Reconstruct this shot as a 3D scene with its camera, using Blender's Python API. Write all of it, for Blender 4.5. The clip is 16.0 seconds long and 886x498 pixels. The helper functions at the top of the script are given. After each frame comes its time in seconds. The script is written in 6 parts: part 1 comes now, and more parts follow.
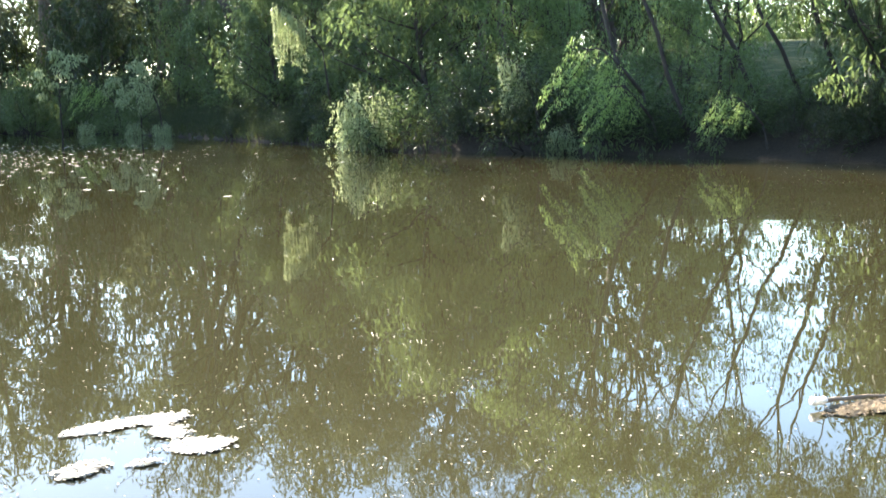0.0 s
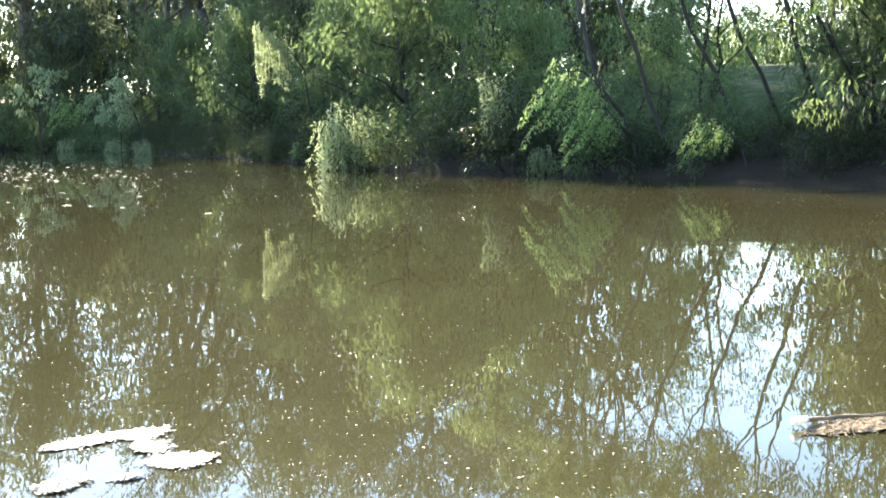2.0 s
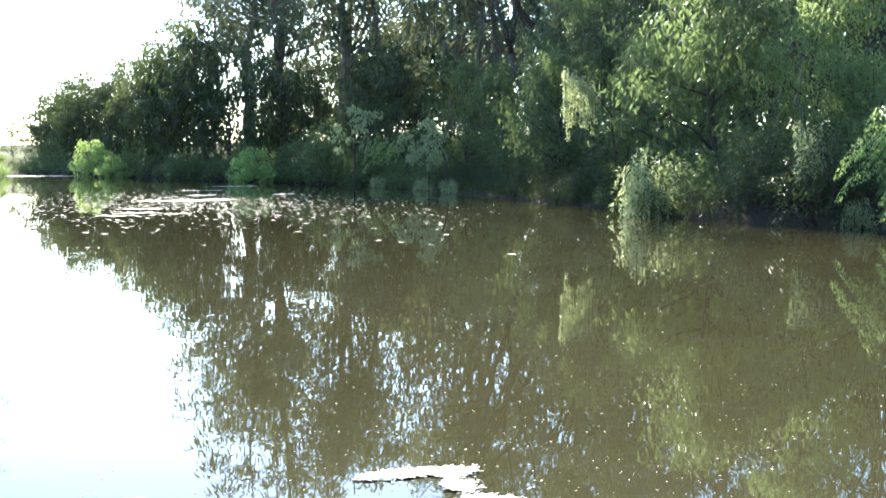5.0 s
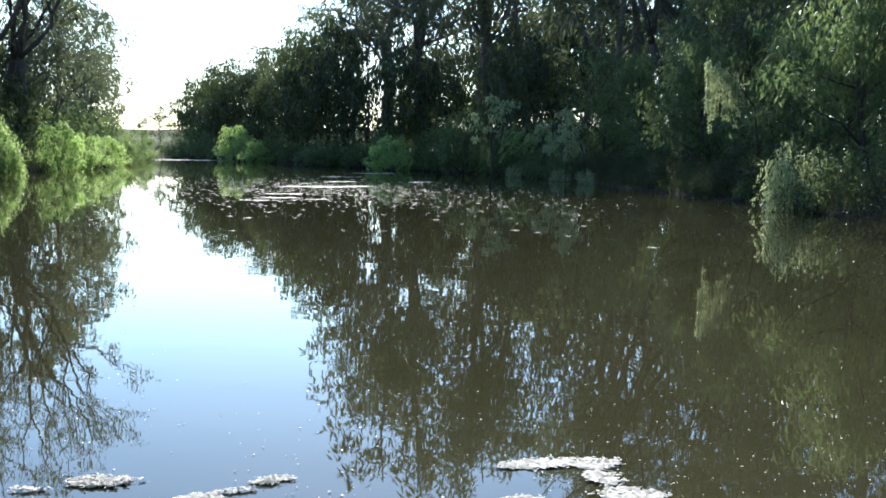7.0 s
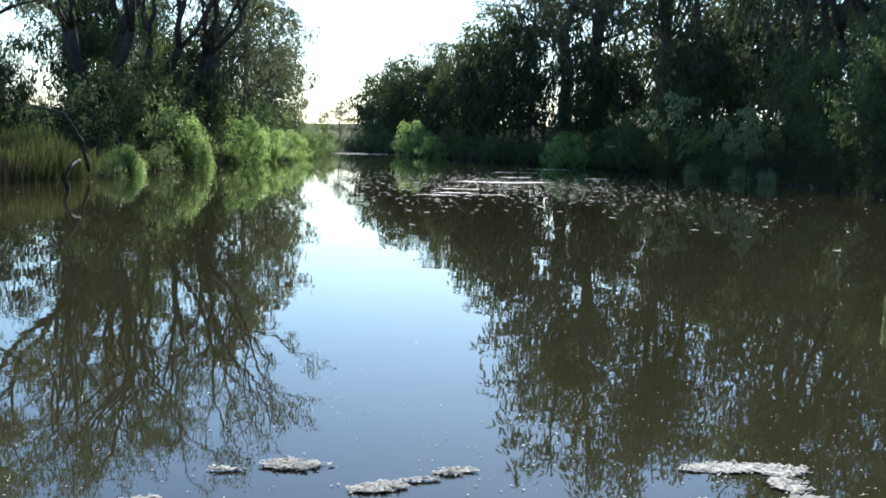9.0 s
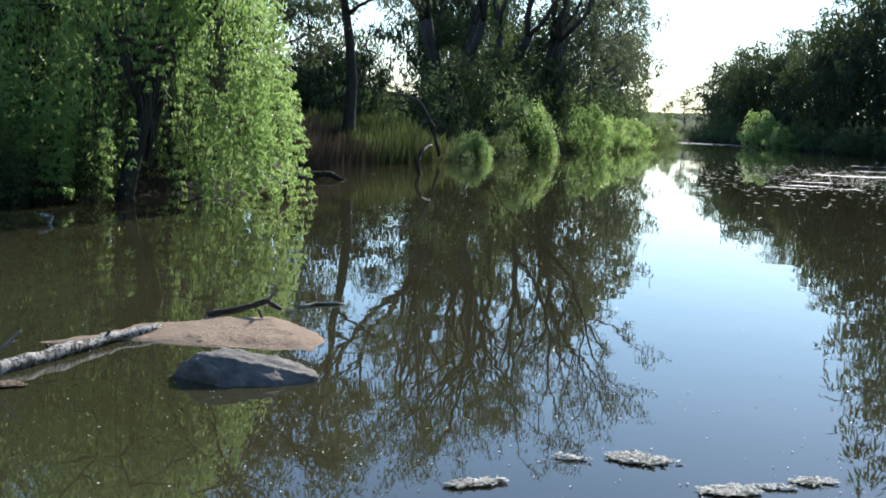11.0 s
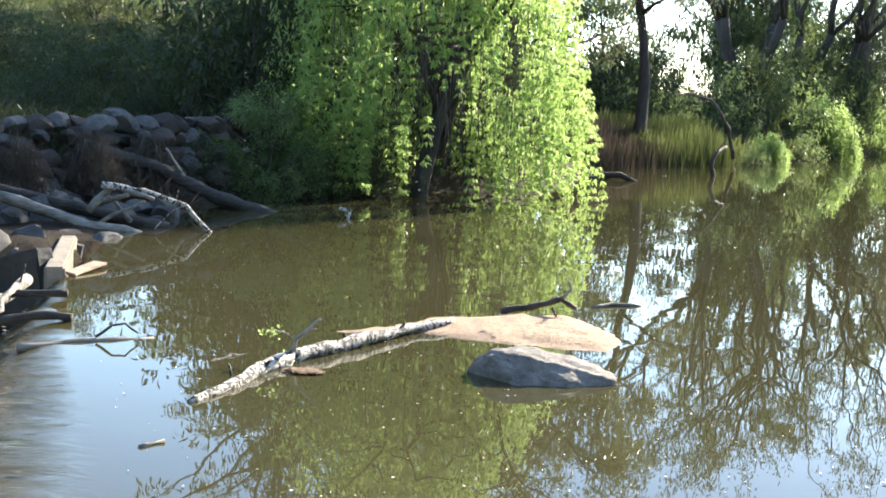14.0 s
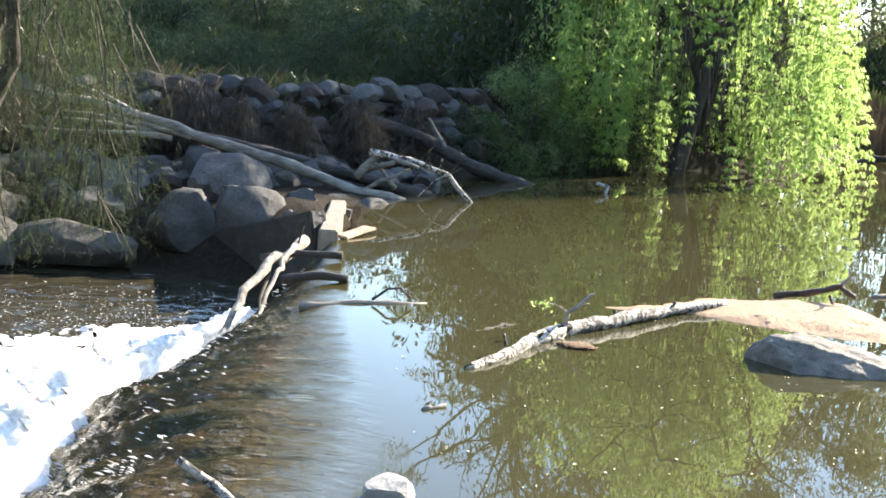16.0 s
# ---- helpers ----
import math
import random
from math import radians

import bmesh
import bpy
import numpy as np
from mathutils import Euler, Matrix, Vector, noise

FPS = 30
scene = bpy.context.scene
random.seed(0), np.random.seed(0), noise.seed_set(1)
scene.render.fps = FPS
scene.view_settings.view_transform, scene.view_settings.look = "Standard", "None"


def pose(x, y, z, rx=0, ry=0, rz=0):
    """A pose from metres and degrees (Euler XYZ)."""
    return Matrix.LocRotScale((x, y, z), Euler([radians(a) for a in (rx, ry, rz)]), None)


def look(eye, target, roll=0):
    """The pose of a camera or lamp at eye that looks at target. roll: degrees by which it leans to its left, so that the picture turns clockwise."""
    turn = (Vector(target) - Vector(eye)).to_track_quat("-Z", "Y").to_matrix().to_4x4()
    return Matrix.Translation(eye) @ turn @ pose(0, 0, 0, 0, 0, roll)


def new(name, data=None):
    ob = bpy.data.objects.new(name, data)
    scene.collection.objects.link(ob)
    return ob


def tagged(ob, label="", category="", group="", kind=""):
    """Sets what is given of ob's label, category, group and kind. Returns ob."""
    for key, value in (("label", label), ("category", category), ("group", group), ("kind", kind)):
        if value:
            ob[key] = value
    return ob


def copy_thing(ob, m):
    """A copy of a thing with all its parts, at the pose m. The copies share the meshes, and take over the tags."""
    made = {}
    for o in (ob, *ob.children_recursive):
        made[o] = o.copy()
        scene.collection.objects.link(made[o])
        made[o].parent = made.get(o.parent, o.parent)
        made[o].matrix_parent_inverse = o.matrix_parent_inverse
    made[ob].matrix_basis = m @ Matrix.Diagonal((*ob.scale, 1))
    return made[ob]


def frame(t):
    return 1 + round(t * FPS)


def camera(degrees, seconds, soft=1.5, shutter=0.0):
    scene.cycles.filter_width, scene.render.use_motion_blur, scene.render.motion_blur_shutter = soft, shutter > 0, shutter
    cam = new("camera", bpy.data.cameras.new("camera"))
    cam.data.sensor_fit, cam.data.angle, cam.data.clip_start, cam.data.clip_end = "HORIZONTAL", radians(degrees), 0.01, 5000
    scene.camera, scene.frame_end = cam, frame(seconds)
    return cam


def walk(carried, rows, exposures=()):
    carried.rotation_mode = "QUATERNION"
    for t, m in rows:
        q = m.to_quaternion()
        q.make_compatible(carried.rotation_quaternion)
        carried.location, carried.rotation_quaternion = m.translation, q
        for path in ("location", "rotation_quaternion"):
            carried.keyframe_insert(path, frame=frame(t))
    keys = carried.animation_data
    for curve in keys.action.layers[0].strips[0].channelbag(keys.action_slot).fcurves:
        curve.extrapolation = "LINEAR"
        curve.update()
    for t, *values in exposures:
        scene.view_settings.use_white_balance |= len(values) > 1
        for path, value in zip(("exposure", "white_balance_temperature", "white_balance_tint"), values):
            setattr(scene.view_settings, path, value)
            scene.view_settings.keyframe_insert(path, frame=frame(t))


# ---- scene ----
cam = camera(40.0, 16.0, 1.7)
PATH = [
    (0, (0.451, -0.009, 2.052), (0.3070, 1.9694, 1.7996), -1.86),
    (0.5, (0.423, 0.030, 2.009), (0.3821, 2.0145, 1.7644), -1.88),
    (1, (0.408, 0.002, 2.008), (0.3927, 1.9886, 1.7763), -1.78),
    (1.5, (0.404, -0.007, 2.017), (0.3370, 1.9794, 1.7912), -1.33),
    (2, (0.415, -0.026, 2.031), (0.3062, 1.9593, 1.8108), -1.19),
    (2.5, (0.406, -0.011, 2.050), (0.2311, 1.9714, 1.8484), -1.11),
    (3, (0.361, 0.022, 2.059), (0.0508, 1.9912, 1.8963), -0.85),
    (3.5, (0.337, 0.032, 2.057), (-0.0547, 1.9874, 1.9116), -0.22),
    (4, (0.308, 0.077, 2.044), (-0.1571, 2.0166, 1.8987), 0.01),
    (6.5, (0.192, 0.031, 2.034), (-0.5405, 1.8854, 1.8797), 1.09),
    (7, (0.184, -0.020, 2.046), (-0.6045, 1.8109, 1.8810), 1.25),
    (7.5, (0.193, -0.094, 2.067), (-0.6473, 1.7131, 1.8968), 1.14),
    (8, (0.200, -0.170, 2.093), (-0.6945, 1.6107, 1.9191), 1.54),
    (8.2, (0.195, -0.158, 2.088), (-0.7209, 1.6111, 1.9134), 1.63),
    (10.3, (0.029, -0.088, 2.039), (-1.2790, 1.4108, 1.8327), 2.22),
    (10.5, (0.015, -0.071, 2.040), (-1.3359, 1.3890, 1.8269), 2.30),
    (11, (-0.044, -0.069, 2.035), (-1.5040, 1.2801, 1.8159), 2.60),
    (11.5, (-0.200, 0.008, 1.996), (-1.7559, 1.2463, 1.7787), 2.69),
    (12, (-0.295, 0.079, 1.964), (-1.9068, 1.2429, 1.7493), 2.20),
    (12.5, (-0.332, 0.082, 1.948), (-1.9729, 1.2030, 1.7287), 2.44),
    (13, (-0.393, 0.101, 1.936), (-2.0645, 1.1755, 1.7067), 2.46),
    (13.5, (-0.445, 0.100, 1.923), (-2.1446, 1.1282, 1.6911), 2.64),
    (14, (-0.457, 0.084, 1.924), (-2.1875, 1.0577, 1.6893), 2.68),
    (14.5, (-0.472, 0.056, 1.920), (-2.2374, 0.9653, 1.6803), 2.89),
    (15, (-0.488, 0.011, 1.908), (-2.2932, 0.8338, 1.6553), 3.43),
    (15.5, (-0.594, -0.086, 1.887), (-2.4337, 0.6511, 1.6197), 3.47),
    (16, (-0.614, -0.140, 1.894), (-2.4936, 0.4760, 1.5964), 3.79),
]
EXPO = [(0.0, 2.48, 7100, 10), (2.0, 2.67, 7100, 10), (3.0, 3.02, 6800, 10), (4.2, 2.82, 6600, 10), (6.4, 1.5, 6300, 8), (7.5, 0.97, 6000, 8), (10.4, 0.60, 6000, 8), (11.2, 0.62, 6100, 8),
        (12.2, 1.52, 6900, 10), (14.0, 2.02, 7000, 10), (16.0, 2.22, 7200, 10)]
walk(cam, [(t, look(eye, target, roll)) for t, eye, target, roll in PATH], EXPO)

# ---- world and sun ----
SUN_AZ, SUN_EL = radians(-27.0), radians(27.0)      # azimuth from +y towards +x
world = bpy.data.worlds.new("sky")
scene.world = world
world.use_nodes = True
wn = world.node_tree.nodes
sky = wn.new("ShaderNodeTexSky")
sky.sky_type = "NISHITA"
sky.sun_disc = False
sky.sun_elevation, sky.sun_rotation = SUN_EL, SUN_AZ
sky.air_density, sky.dust_density, sky.ozone_density = 1.0, 0.1, 3.0
wn["Background"].inputs["Strength"].default_value = 0.142
world.node_tree.links.new(sky.outputs[0], wn["Background"].inputs["Color"])
sun_data = bpy.data.lights.new("sun", "SUN")
sun_data.energy, sun_data.angle, sun_data.color = 4.9, radians(0.6), (1.0, 0.93, 0.82)
sun = new("sun", sun_data)
to_sun = Vector((math.sin(SUN_AZ) * math.cos(SUN_EL), math.cos(SUN_AZ) * math.cos(SUN_EL), math.sin(SUN_EL)))
sun.matrix_world = look(to_sun * 300, (0, 0, 0))


# ---- materials ----
def material(name):
    m = bpy.data.materials.new(name)
    m.use_nodes = True
    return m, m.node_tree.nodes, m.node_tree.links, m.node_tree.nodes["Principled BSDF"]


def coords(nodes, links, scale, kind="Object", stretch=(1, 1, 1)):
    tc, mp = nodes.new("ShaderNodeTexCoord"), nodes.new("ShaderNodeMapping")
    mp.inputs["Scale"].default_value = [scale * s for s in stretch]
    links.new(tc.outputs[kind], mp.inputs["Vector"])
    return mp.outputs[0]


def noise_tex(nodes, links, vec, scale, detail=6, rough=0.6, dist=0.0):
    n = nodes.new("ShaderNodeTexNoise")
    n.inputs["Scale"].default_value, n.inputs["Detail"].default_value = scale, detail
    n.inputs["Roughness"].default_value, n.inputs["Distortion"].default_value = rough, dist
    if vec:
        links.new(vec, n.inputs["Vector"])
    return n.outputs["Fac"]


def ramp(nodes, links, fac, stops):
    r = nodes.new("ShaderNodeValToRGB")
    while len(r.color_ramp.elements) < len(stops):
        r.color_ramp.elements.new(0.5)
    for e, (p, c) in zip(r.color_ramp.elements, stops):
        e.position, e.color = p, (*c, 1)
    links.new(fac, r.inputs[0])
    return r.outputs[0]


def bump(nodes, links, height, bsdf, strength=0.5, dist=0.05):
    b = nodes.new("ShaderNodeBump")
    b.inputs["Strength"].default_value, b.inputs["Distance"].default_value = strength, dist
    links.new(height, b.inputs["Height"])
    links.new(b.outputs[0], bsdf.inputs["Normal"])
    return b


def mix_col(nodes, links, fac, a, b, mode="MIX"):
    m = nodes.new("ShaderNodeMix")
    m.data_type, m.blend_type = "RGBA", mode
    if isinstance(fac, float):
        m.inputs[0].default_value = fac
    else:
        links.new(fac, m.inputs[0])
    for sock, v in ((m.inputs[6], a), (m.inputs[7], b)):
        if isinstance(v, tuple):
            sock.default_value = (*v, 1)
        else:
            links.new(v, sock)
    return m.outputs[2]


def leaf_material(name, dark, light, through_col, translucency=0.45, rough=0.45):
    """Leaf with its own tint per leaf and per plant, that lets sun through."""
    m, n, l, bsdf = material(name)
    geo, info = n.new("ShaderNodeNewGeometry"), n.new("ShaderNodeObjectInfo")
    base = ramp(n, l, geo.outputs["Random Per Island"], [(0.0, dark), (0.6, tuple((a + b) / 2 for a, b in zip(dark, light))), (1.0, light)])
    hsv = n.new("ShaderNodeHueSaturation")
    add = n.new("ShaderNodeMath")
    add.operation, add.inputs[1].default_value = "MULTIPLY_ADD", 0.5
    l.new(info.outputs["Random"], add.inputs[0])
    add.inputs[2].default_value = 0.75
    l.new(add.outputs[0], hsv.inputs["Value"])
    l.new(base, hsv.inputs["Color"])
    l.new(hsv.outputs[0], bsdf.inputs["Base Color"])
    bsdf.inputs["Roughness"].default_value = rough
    bsdf.inputs["Specular IOR Level"].default_value = 0.35
    tr, mx = n.new("ShaderNodeBsdfTranslucent"), n.new("ShaderNodeMixShader")
    l.new(mix_col(n, l, 0.75, hsv.outputs[0], through_col), tr.inputs["Color"])
    mx.inputs[0].default_value = translucency
    l.new(bsdf.outputs[0], mx.inputs[1])
    l.new(tr.outputs[0], mx.inputs[2])
    l.new(mx.outputs[0], n["Material Output"].inputs["Surface"])
    return m


LEAF_WILLOW = leaf_material("willow_leaf", (0.045, 0.085, 0.02), (0.15, 0.21, 0.07), (0.62, 0.86, 0.29), 0.57)
LEAF_GUM = leaf_material("gum_leaf", (0.021, 0.029, 0.018), (0.068, 0.080, 0.048), (0.20, 0.235, 0.115), 0.40)
LEAF_BUSH = leaf_material("bush_leaf", (0.013, 0.024, 0.011), (0.078, 0.105, 0.044), (0.28, 0.39, 0.14), 0.44)
# Pale leaf: some of the sun glare on the sprays is in this tint.
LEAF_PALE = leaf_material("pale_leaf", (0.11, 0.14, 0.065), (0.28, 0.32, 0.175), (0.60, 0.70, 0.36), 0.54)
# Lighter bush leaf: sun and haze on the right bank put into the colour.
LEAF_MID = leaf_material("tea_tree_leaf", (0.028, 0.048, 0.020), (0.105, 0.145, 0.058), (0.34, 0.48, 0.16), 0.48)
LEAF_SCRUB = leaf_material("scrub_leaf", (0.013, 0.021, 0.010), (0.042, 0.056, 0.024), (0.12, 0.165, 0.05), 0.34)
LEAF_NEEDLE = leaf_material("she_oak_needle", (0.020, 0.032, 0.016), (0.06, 0.08, 0.042), (0.09, 0.12, 0.05), 0.3, 0.95)
LEAF_REED = leaf_material("reed_blade", (0.07, 0.085, 0.03), (0.115, 0.13, 0.052), (0.16, 0.20, 0.065), 0.40)
LEAF_GRASS = leaf_material("grass_blade", (0.018, 0.028, 0.010), (0.075, 0.082, 0.034), (0.20, 0.24, 0.06), 0.35)
LEAF_DRY = leaf_material("dry_grass_blade", (0.035, 0.027, 0.020), (0.12, 0.095, 0.068), (0.13, 0.10, 0.068), 0.25)


def bark_material(name, dark, light, scale=6.0, rough=0.85, stretch=(1, 1, 0.35)):
    m, n, l, bsdf = material(name)
    v = coords(n, l, 1.0, stretch=stretch)
    f = noise_tex(n, l, v, scale, 8, 0.65, 0.6)
    g = noise_tex(n, l, coords(n, l, 1.0), scale * 0.25, 3)
    c = ramp(n, l, f, [(0.32, dark), (0.62, light)])
    l.new(mix_col(n, l, 0.5, c, ramp(n, l, g, [(0.3, dark), (0.7, light)])), bsdf.inputs["Base Color"])
    bsdf.inputs["Roughness"].default_value = rough
    bump(n, l, f, bsdf, 1.0, 0.05)
    return m


BARK = bark_material("grey_bark", (0.045, 0.036, 0.028), (0.17, 0.14, 0.11))
BARK_DARK = bark_material("dark_bark", (0.02, 0.016, 0.012), (0.075, 0.058, 0.045))
DEADWOOD = bark_material("weathered_deadwood", (0.05, 0.042, 0.034), (0.42, 0.38, 0.32), 11.0, 0.85, (1.6, 0.22, 1.6))
PALEWOOD = bark_material("bleached_wood", (0.24, 0.20, 0.155), (0.60, 0.55, 0.47), 12.0)
SNAG = bark_material("sun_bleached_snag", (0.035, 0.028, 0.022), (0.46, 0.42, 0.36), 16.0)
TANWOOD = bark_material("tan_timber", (0.22, 0.15, 0.10), (0.46, 0.35, 0.25), 7.0)
DARKWOOD = bark_material("wet_dark_wood", (0.010, 0.008, 0.006), (0.085, 0.066, 0.052), 13.0, 0.75, (1.6, 0.3, 1.6))


def bleached_material():
    """Driftwood with pale wood showing where black bark has peeled off."""
    m, n, l, bsdf = material("peeling_log")
    f = noise_tex(n, l, coords(n, l, 1.0), 12.0, 9, 0.72, 1.4)
    g = noise_tex(n, l, coords(n, l, 1.0, stretch=(1, 1, 1)), 40.0, 4)
    pale = ramp(n, l, g, [(0.3, (0.36, 0.32, 0.27)), (0.7, (0.72, 0.68, 0.60))])
    l.new(mix_col(n, l, ramp(n, l, f, [(0.48, (1, 1, 1)), (0.52, (0, 0, 0))]), pale, (0.03, 0.024, 0.02)), bsdf.inputs["Base Color"])
    bsdf.inputs["Roughness"].default_value = 0.8
    bump(n, l, f, bsdf, 0.6, 0.02)
    return m


PEELING = bleached_material()


def stone_material(name, dark, light, scale=3.0, rough=0.9):
    m, n, l, bsdf = material(name)
    v = coords(n, l, 1.0)
    f = noise_tex(n, l, v, scale, 10, 0.62)
    g = noise_tex(n, l, v, scale * 14, 4, 0.7)
    info = n.new("ShaderNodeObjectInfo")
    c = ramp(n, l, f, [(0.3, dark), (0.55, tuple((a + b) / 2 for a, b in zip(dark, light))), (0.72, light)])
    c = mix_col(n, l, 0.35, c, ramp(n, l, g, [(0.35, dark), (0.65, light)]))
    hsv = n.new("ShaderNodeHueSaturation")
    mr = n.new("ShaderNodeMapRange")
    mr.inputs["To Min"].default_value, mr.inputs["To Max"].default_value = 0.7, 1.25
    l.new(info.outputs["Random"], mr.inputs["Value"])
    l.new(mr.outputs[0], hsv.inputs["Value"])
    l.new(c, hsv.inputs["Color"])
    l.new(hsv.outputs[0], bsdf.inputs["Base Color"])
    bsdf.inputs["Roughness"].default_value = rough
    bump(n, l, f, bsdf, 0.6, 0.08)
    return m


GRANITE = stone_material("granite", (0.022, 0.020, 0.018), (0.155, 0.147, 0.138))
ROCK = stone_material("wet_footed_granite", (0.065, 0.056, 0.047), (0.36, 0.32, 0.275), 7.0)
REDSTONE = stone_material("weathered_red_stone", (0.016, 0.012, 0.010), (0.10, 0.076, 0.062))
# Wet concrete; the shade on the wing wall's face is in this dark tone.
WET_SHADED_WALL = stone_material("wet_mossy_concrete", (0.014, 0.014, 0.012), (0.06, 0.056, 0.048), 4.0, 0.6)
CONCRETE = stone_material("old_concrete", (0.14, 0.115, 0.085), (0.40, 0.34, 0.265), 5.0)
PALESTONE = stone_material("pale_stone", (0.36, 0.34, 0.31), (0.6, 0.57, 0.52), 5.0)


def ground_material():
    """Bare brown earth and leaf litter with green and straw-coloured grass over it."""
    m, n, l, bsdf = material("river_bank_earth")
    v = coords(n, l, 1.0)
    big = noise_tex(n, l, v, 0.12, 4)
    mid = noise_tex(n, l, v, 1.3, 6)
    fine = noise_tex(n, l, v, 14.0, 6, 0.7)
    earth = ramp(n, l, fine, [(0.3, (0.018, 0.014, 0.010)), (0.7, (0.056, 0.044, 0.031))])
    grass = ramp(n, l, fine, [(0.3, (0.022, 0.032, 0.012)), (0.7, (0.09, 0.115, 0.036))])
    straw = ramp(n, l, fine, [(0.3, (0.12, 0.11, 0.05)), (0.7, (0.27, 0.24, 0.12))])
    green = mix_col(n, l, ramp(n, l, mid, [(0.5, (0, 0, 0)), (0.72, (0.8, 0.8, 0.8))]), grass, straw)
    geo, sep = n.new("ShaderNodeNewGeometry"), n.new("ShaderNodeSeparateXYZ")
    l.new(geo.outputs["Position"], sep.inputs[0])
    up = n.new("ShaderNodeMapRange")
    up.inputs["From Min"].default_value, up.inputs["From Max"].default_value = 0.7, 2.0
    l.new(sep.outputs["Z"], up.inputs["Value"])
    l.new(mix_col(n, l, up.outputs[0], earth, green), bsdf.inputs["Base Color"])
    bsdf.inputs["Roughness"].default_value = 0.95
    bsdf.inputs["Specular IOR Level"].default_value = 0.1
    bump(n, l, fine, bsdf, 0.8, 0.08)
    return m


GROUND = ground_material()


def water_material(name, deep, shallow, ripple=0.03, stretch=(1, 1, 1), rough=0.015, scale=0.9):
    """Silty water: a turbid body colour under a glossy, almost still surface."""
    m, n, l, bsdf = material(name)
    v = coords(n, l, 1.0, stretch=stretch)
    cloud = noise_tex(n, l, coords(n, l, 1.0), 0.16, 4, 0.55, 0.8)
    l.new(ramp(n, l, cloud, [(0.3, deep), (0.7, shallow)]), bsdf.inputs["Base Color"])
    bsdf.inputs["Roughness"].default_value, bsdf.inputs["IOR"].default_value = rough, 1.333
    a = noise_tex(n, l, v, scale, 2, 0.5)
    b = noise_tex(n, l, v, scale * 5.5, 2, 0.5)
    calm = noise_tex(n, l, coords(n, l, 1.0), 0.07, 2)
    mul = n.new("ShaderNodeMath")
    mul.operation, mul.inputs[1].default_value = "MULTIPLY_ADD", 0.05
    l.new(b, mul.inputs[0])
    l.new(a, mul.inputs[2])
    mul2 = n.new("ShaderNodeMath")
    mul2.operation = "MULTIPLY"
    l.new(mul.outputs[0], mul2.inputs[0])
    l.new(calm, mul2.inputs[1])
    bump(n, l, mul2.outputs[0], bsdf, 1.0, ripple)
    return m


WATER = water_material("silty_water", (0.036, 0.033, 0.0145), (0.050, 0.046, 0.022), 0.004, (1, 1, 1), 0.012)

def rapid_material(name, angle, calm_top):
    """Shallow water sliding over stones: brown and olive streaks along the flow, rougher the further it has fallen."""
    m, n, l, bsdf = material(name)
    tc, mp, mp2 = n.new("ShaderNodeTexCoord"), n.new("ShaderNodeMapping"), n.new("ShaderNodeMapping")
    for q, sc in ((mp, (1.0, 1.0, 1.0)), (mp2, (0.7, 6.0, 1.0))):
        l.new(tc.outputs["Object"], q.inputs["Vector"])
    mp.inputs["Rotation"].default_value = (0, 0, -angle)
    l.new(mp.outputs[0], mp2.inputs["Vector"])
    mp2.inputs["Scale"].default_value = (1.0, 3.2, 1.0)
    streak = noise_tex(n, l, mp2.outputs[0], 1.7, 6, 0.6, 0.5)
    patch = noise_tex(n, l, mp.outputs[0], 1.1, 4, 0.6, 0.6)
    stones = ramp(n, l, patch, [(0.30, (0.010, 0.007, 0.004)), (0.44, (0.032, 0.029, 0.008)), (0.55, (0.060, 0.038, 0.014)), (0.66, (0.020, 0.016, 0.007)), (0.78, (0.050, 0.056, 0.016))])
    lit = mix_col(n, l, ramp(n, l, streak, [(0.45, (0, 0, 0)), (0.75, (1, 1, 1))]), stones, (0.062, 0.052, 0.022))
    mp3 = n.new("ShaderNodeMapping")
    mp3.inputs["Scale"].default_value = (1.0, 6.5, 1.0)
    l.new(mp.outputs[0], mp3.inputs["Vector"])
    thread = noise_tex(n, l, mp3.outputs[0], 2.6, 7, 0.65, 0.9)
    lit = mix_col(n, l, ramp(n, l, thread, [(0.62, (0, 0, 0)), (0.70, (0.6, 0.6, 0.6))]), lit, (0.62, 0.58, 0.50))
    geo, sep, mr = n.new("ShaderNodeNewGeometry"), n.new("ShaderNodeSeparateXYZ"), n.new("ShaderNodeMapRange")
    l.new(geo.outputs["Position"], sep.inputs[0])
    l.new(sep.outputs["Z"], mr.inputs["Value"])
    mr.inputs["From Min"].default_value, mr.inputs["From Max"].default_value = (0.0, -0.09) if calm_top else (0.0, -0.01)
    l.new(mix_col(n, l, mr.outputs[0], (0.047, 0.041, 0.016), lit), bsdf.inputs["Base Color"])
    bsdf.inputs["Roughness"].default_value, bsdf.inputs["IOR"].default_value = 0.03, 1.333
    mul = n.new("ShaderNodeMath")
    mul.operation = "MULTIPLY"
    l.new(streak, mul.inputs[0])
    l.new(mr.outputs[0], mul.inputs[1])
    chop = noise_tex(n, l, mp.outputs[0], 5.5, 5, 0.65, 0.4)
    both = n.new("ShaderNodeMath")
    both.operation, both.inputs[1].default_value = "MULTIPLY_ADD", 0.7
    l.new(chop, both.inputs[0])
    l.new(streak, both.inputs[2])
    l.new(both.outputs[0], mul.inputs[0])
    bump(n, l, mul.outputs[0], bsdf, 1.0, 0.11)
    sp = n.new("ShaderNodeMapRange")
    sp.inputs["To Min"].default_value, sp.inputs["To Max"].default_value = 0.5, 0.10
    l.new(mr.outputs[0], sp.inputs["Value"])
    l.new(sp.outputs[0], bsdf.inputs["Specular IOR Level"])
    return m


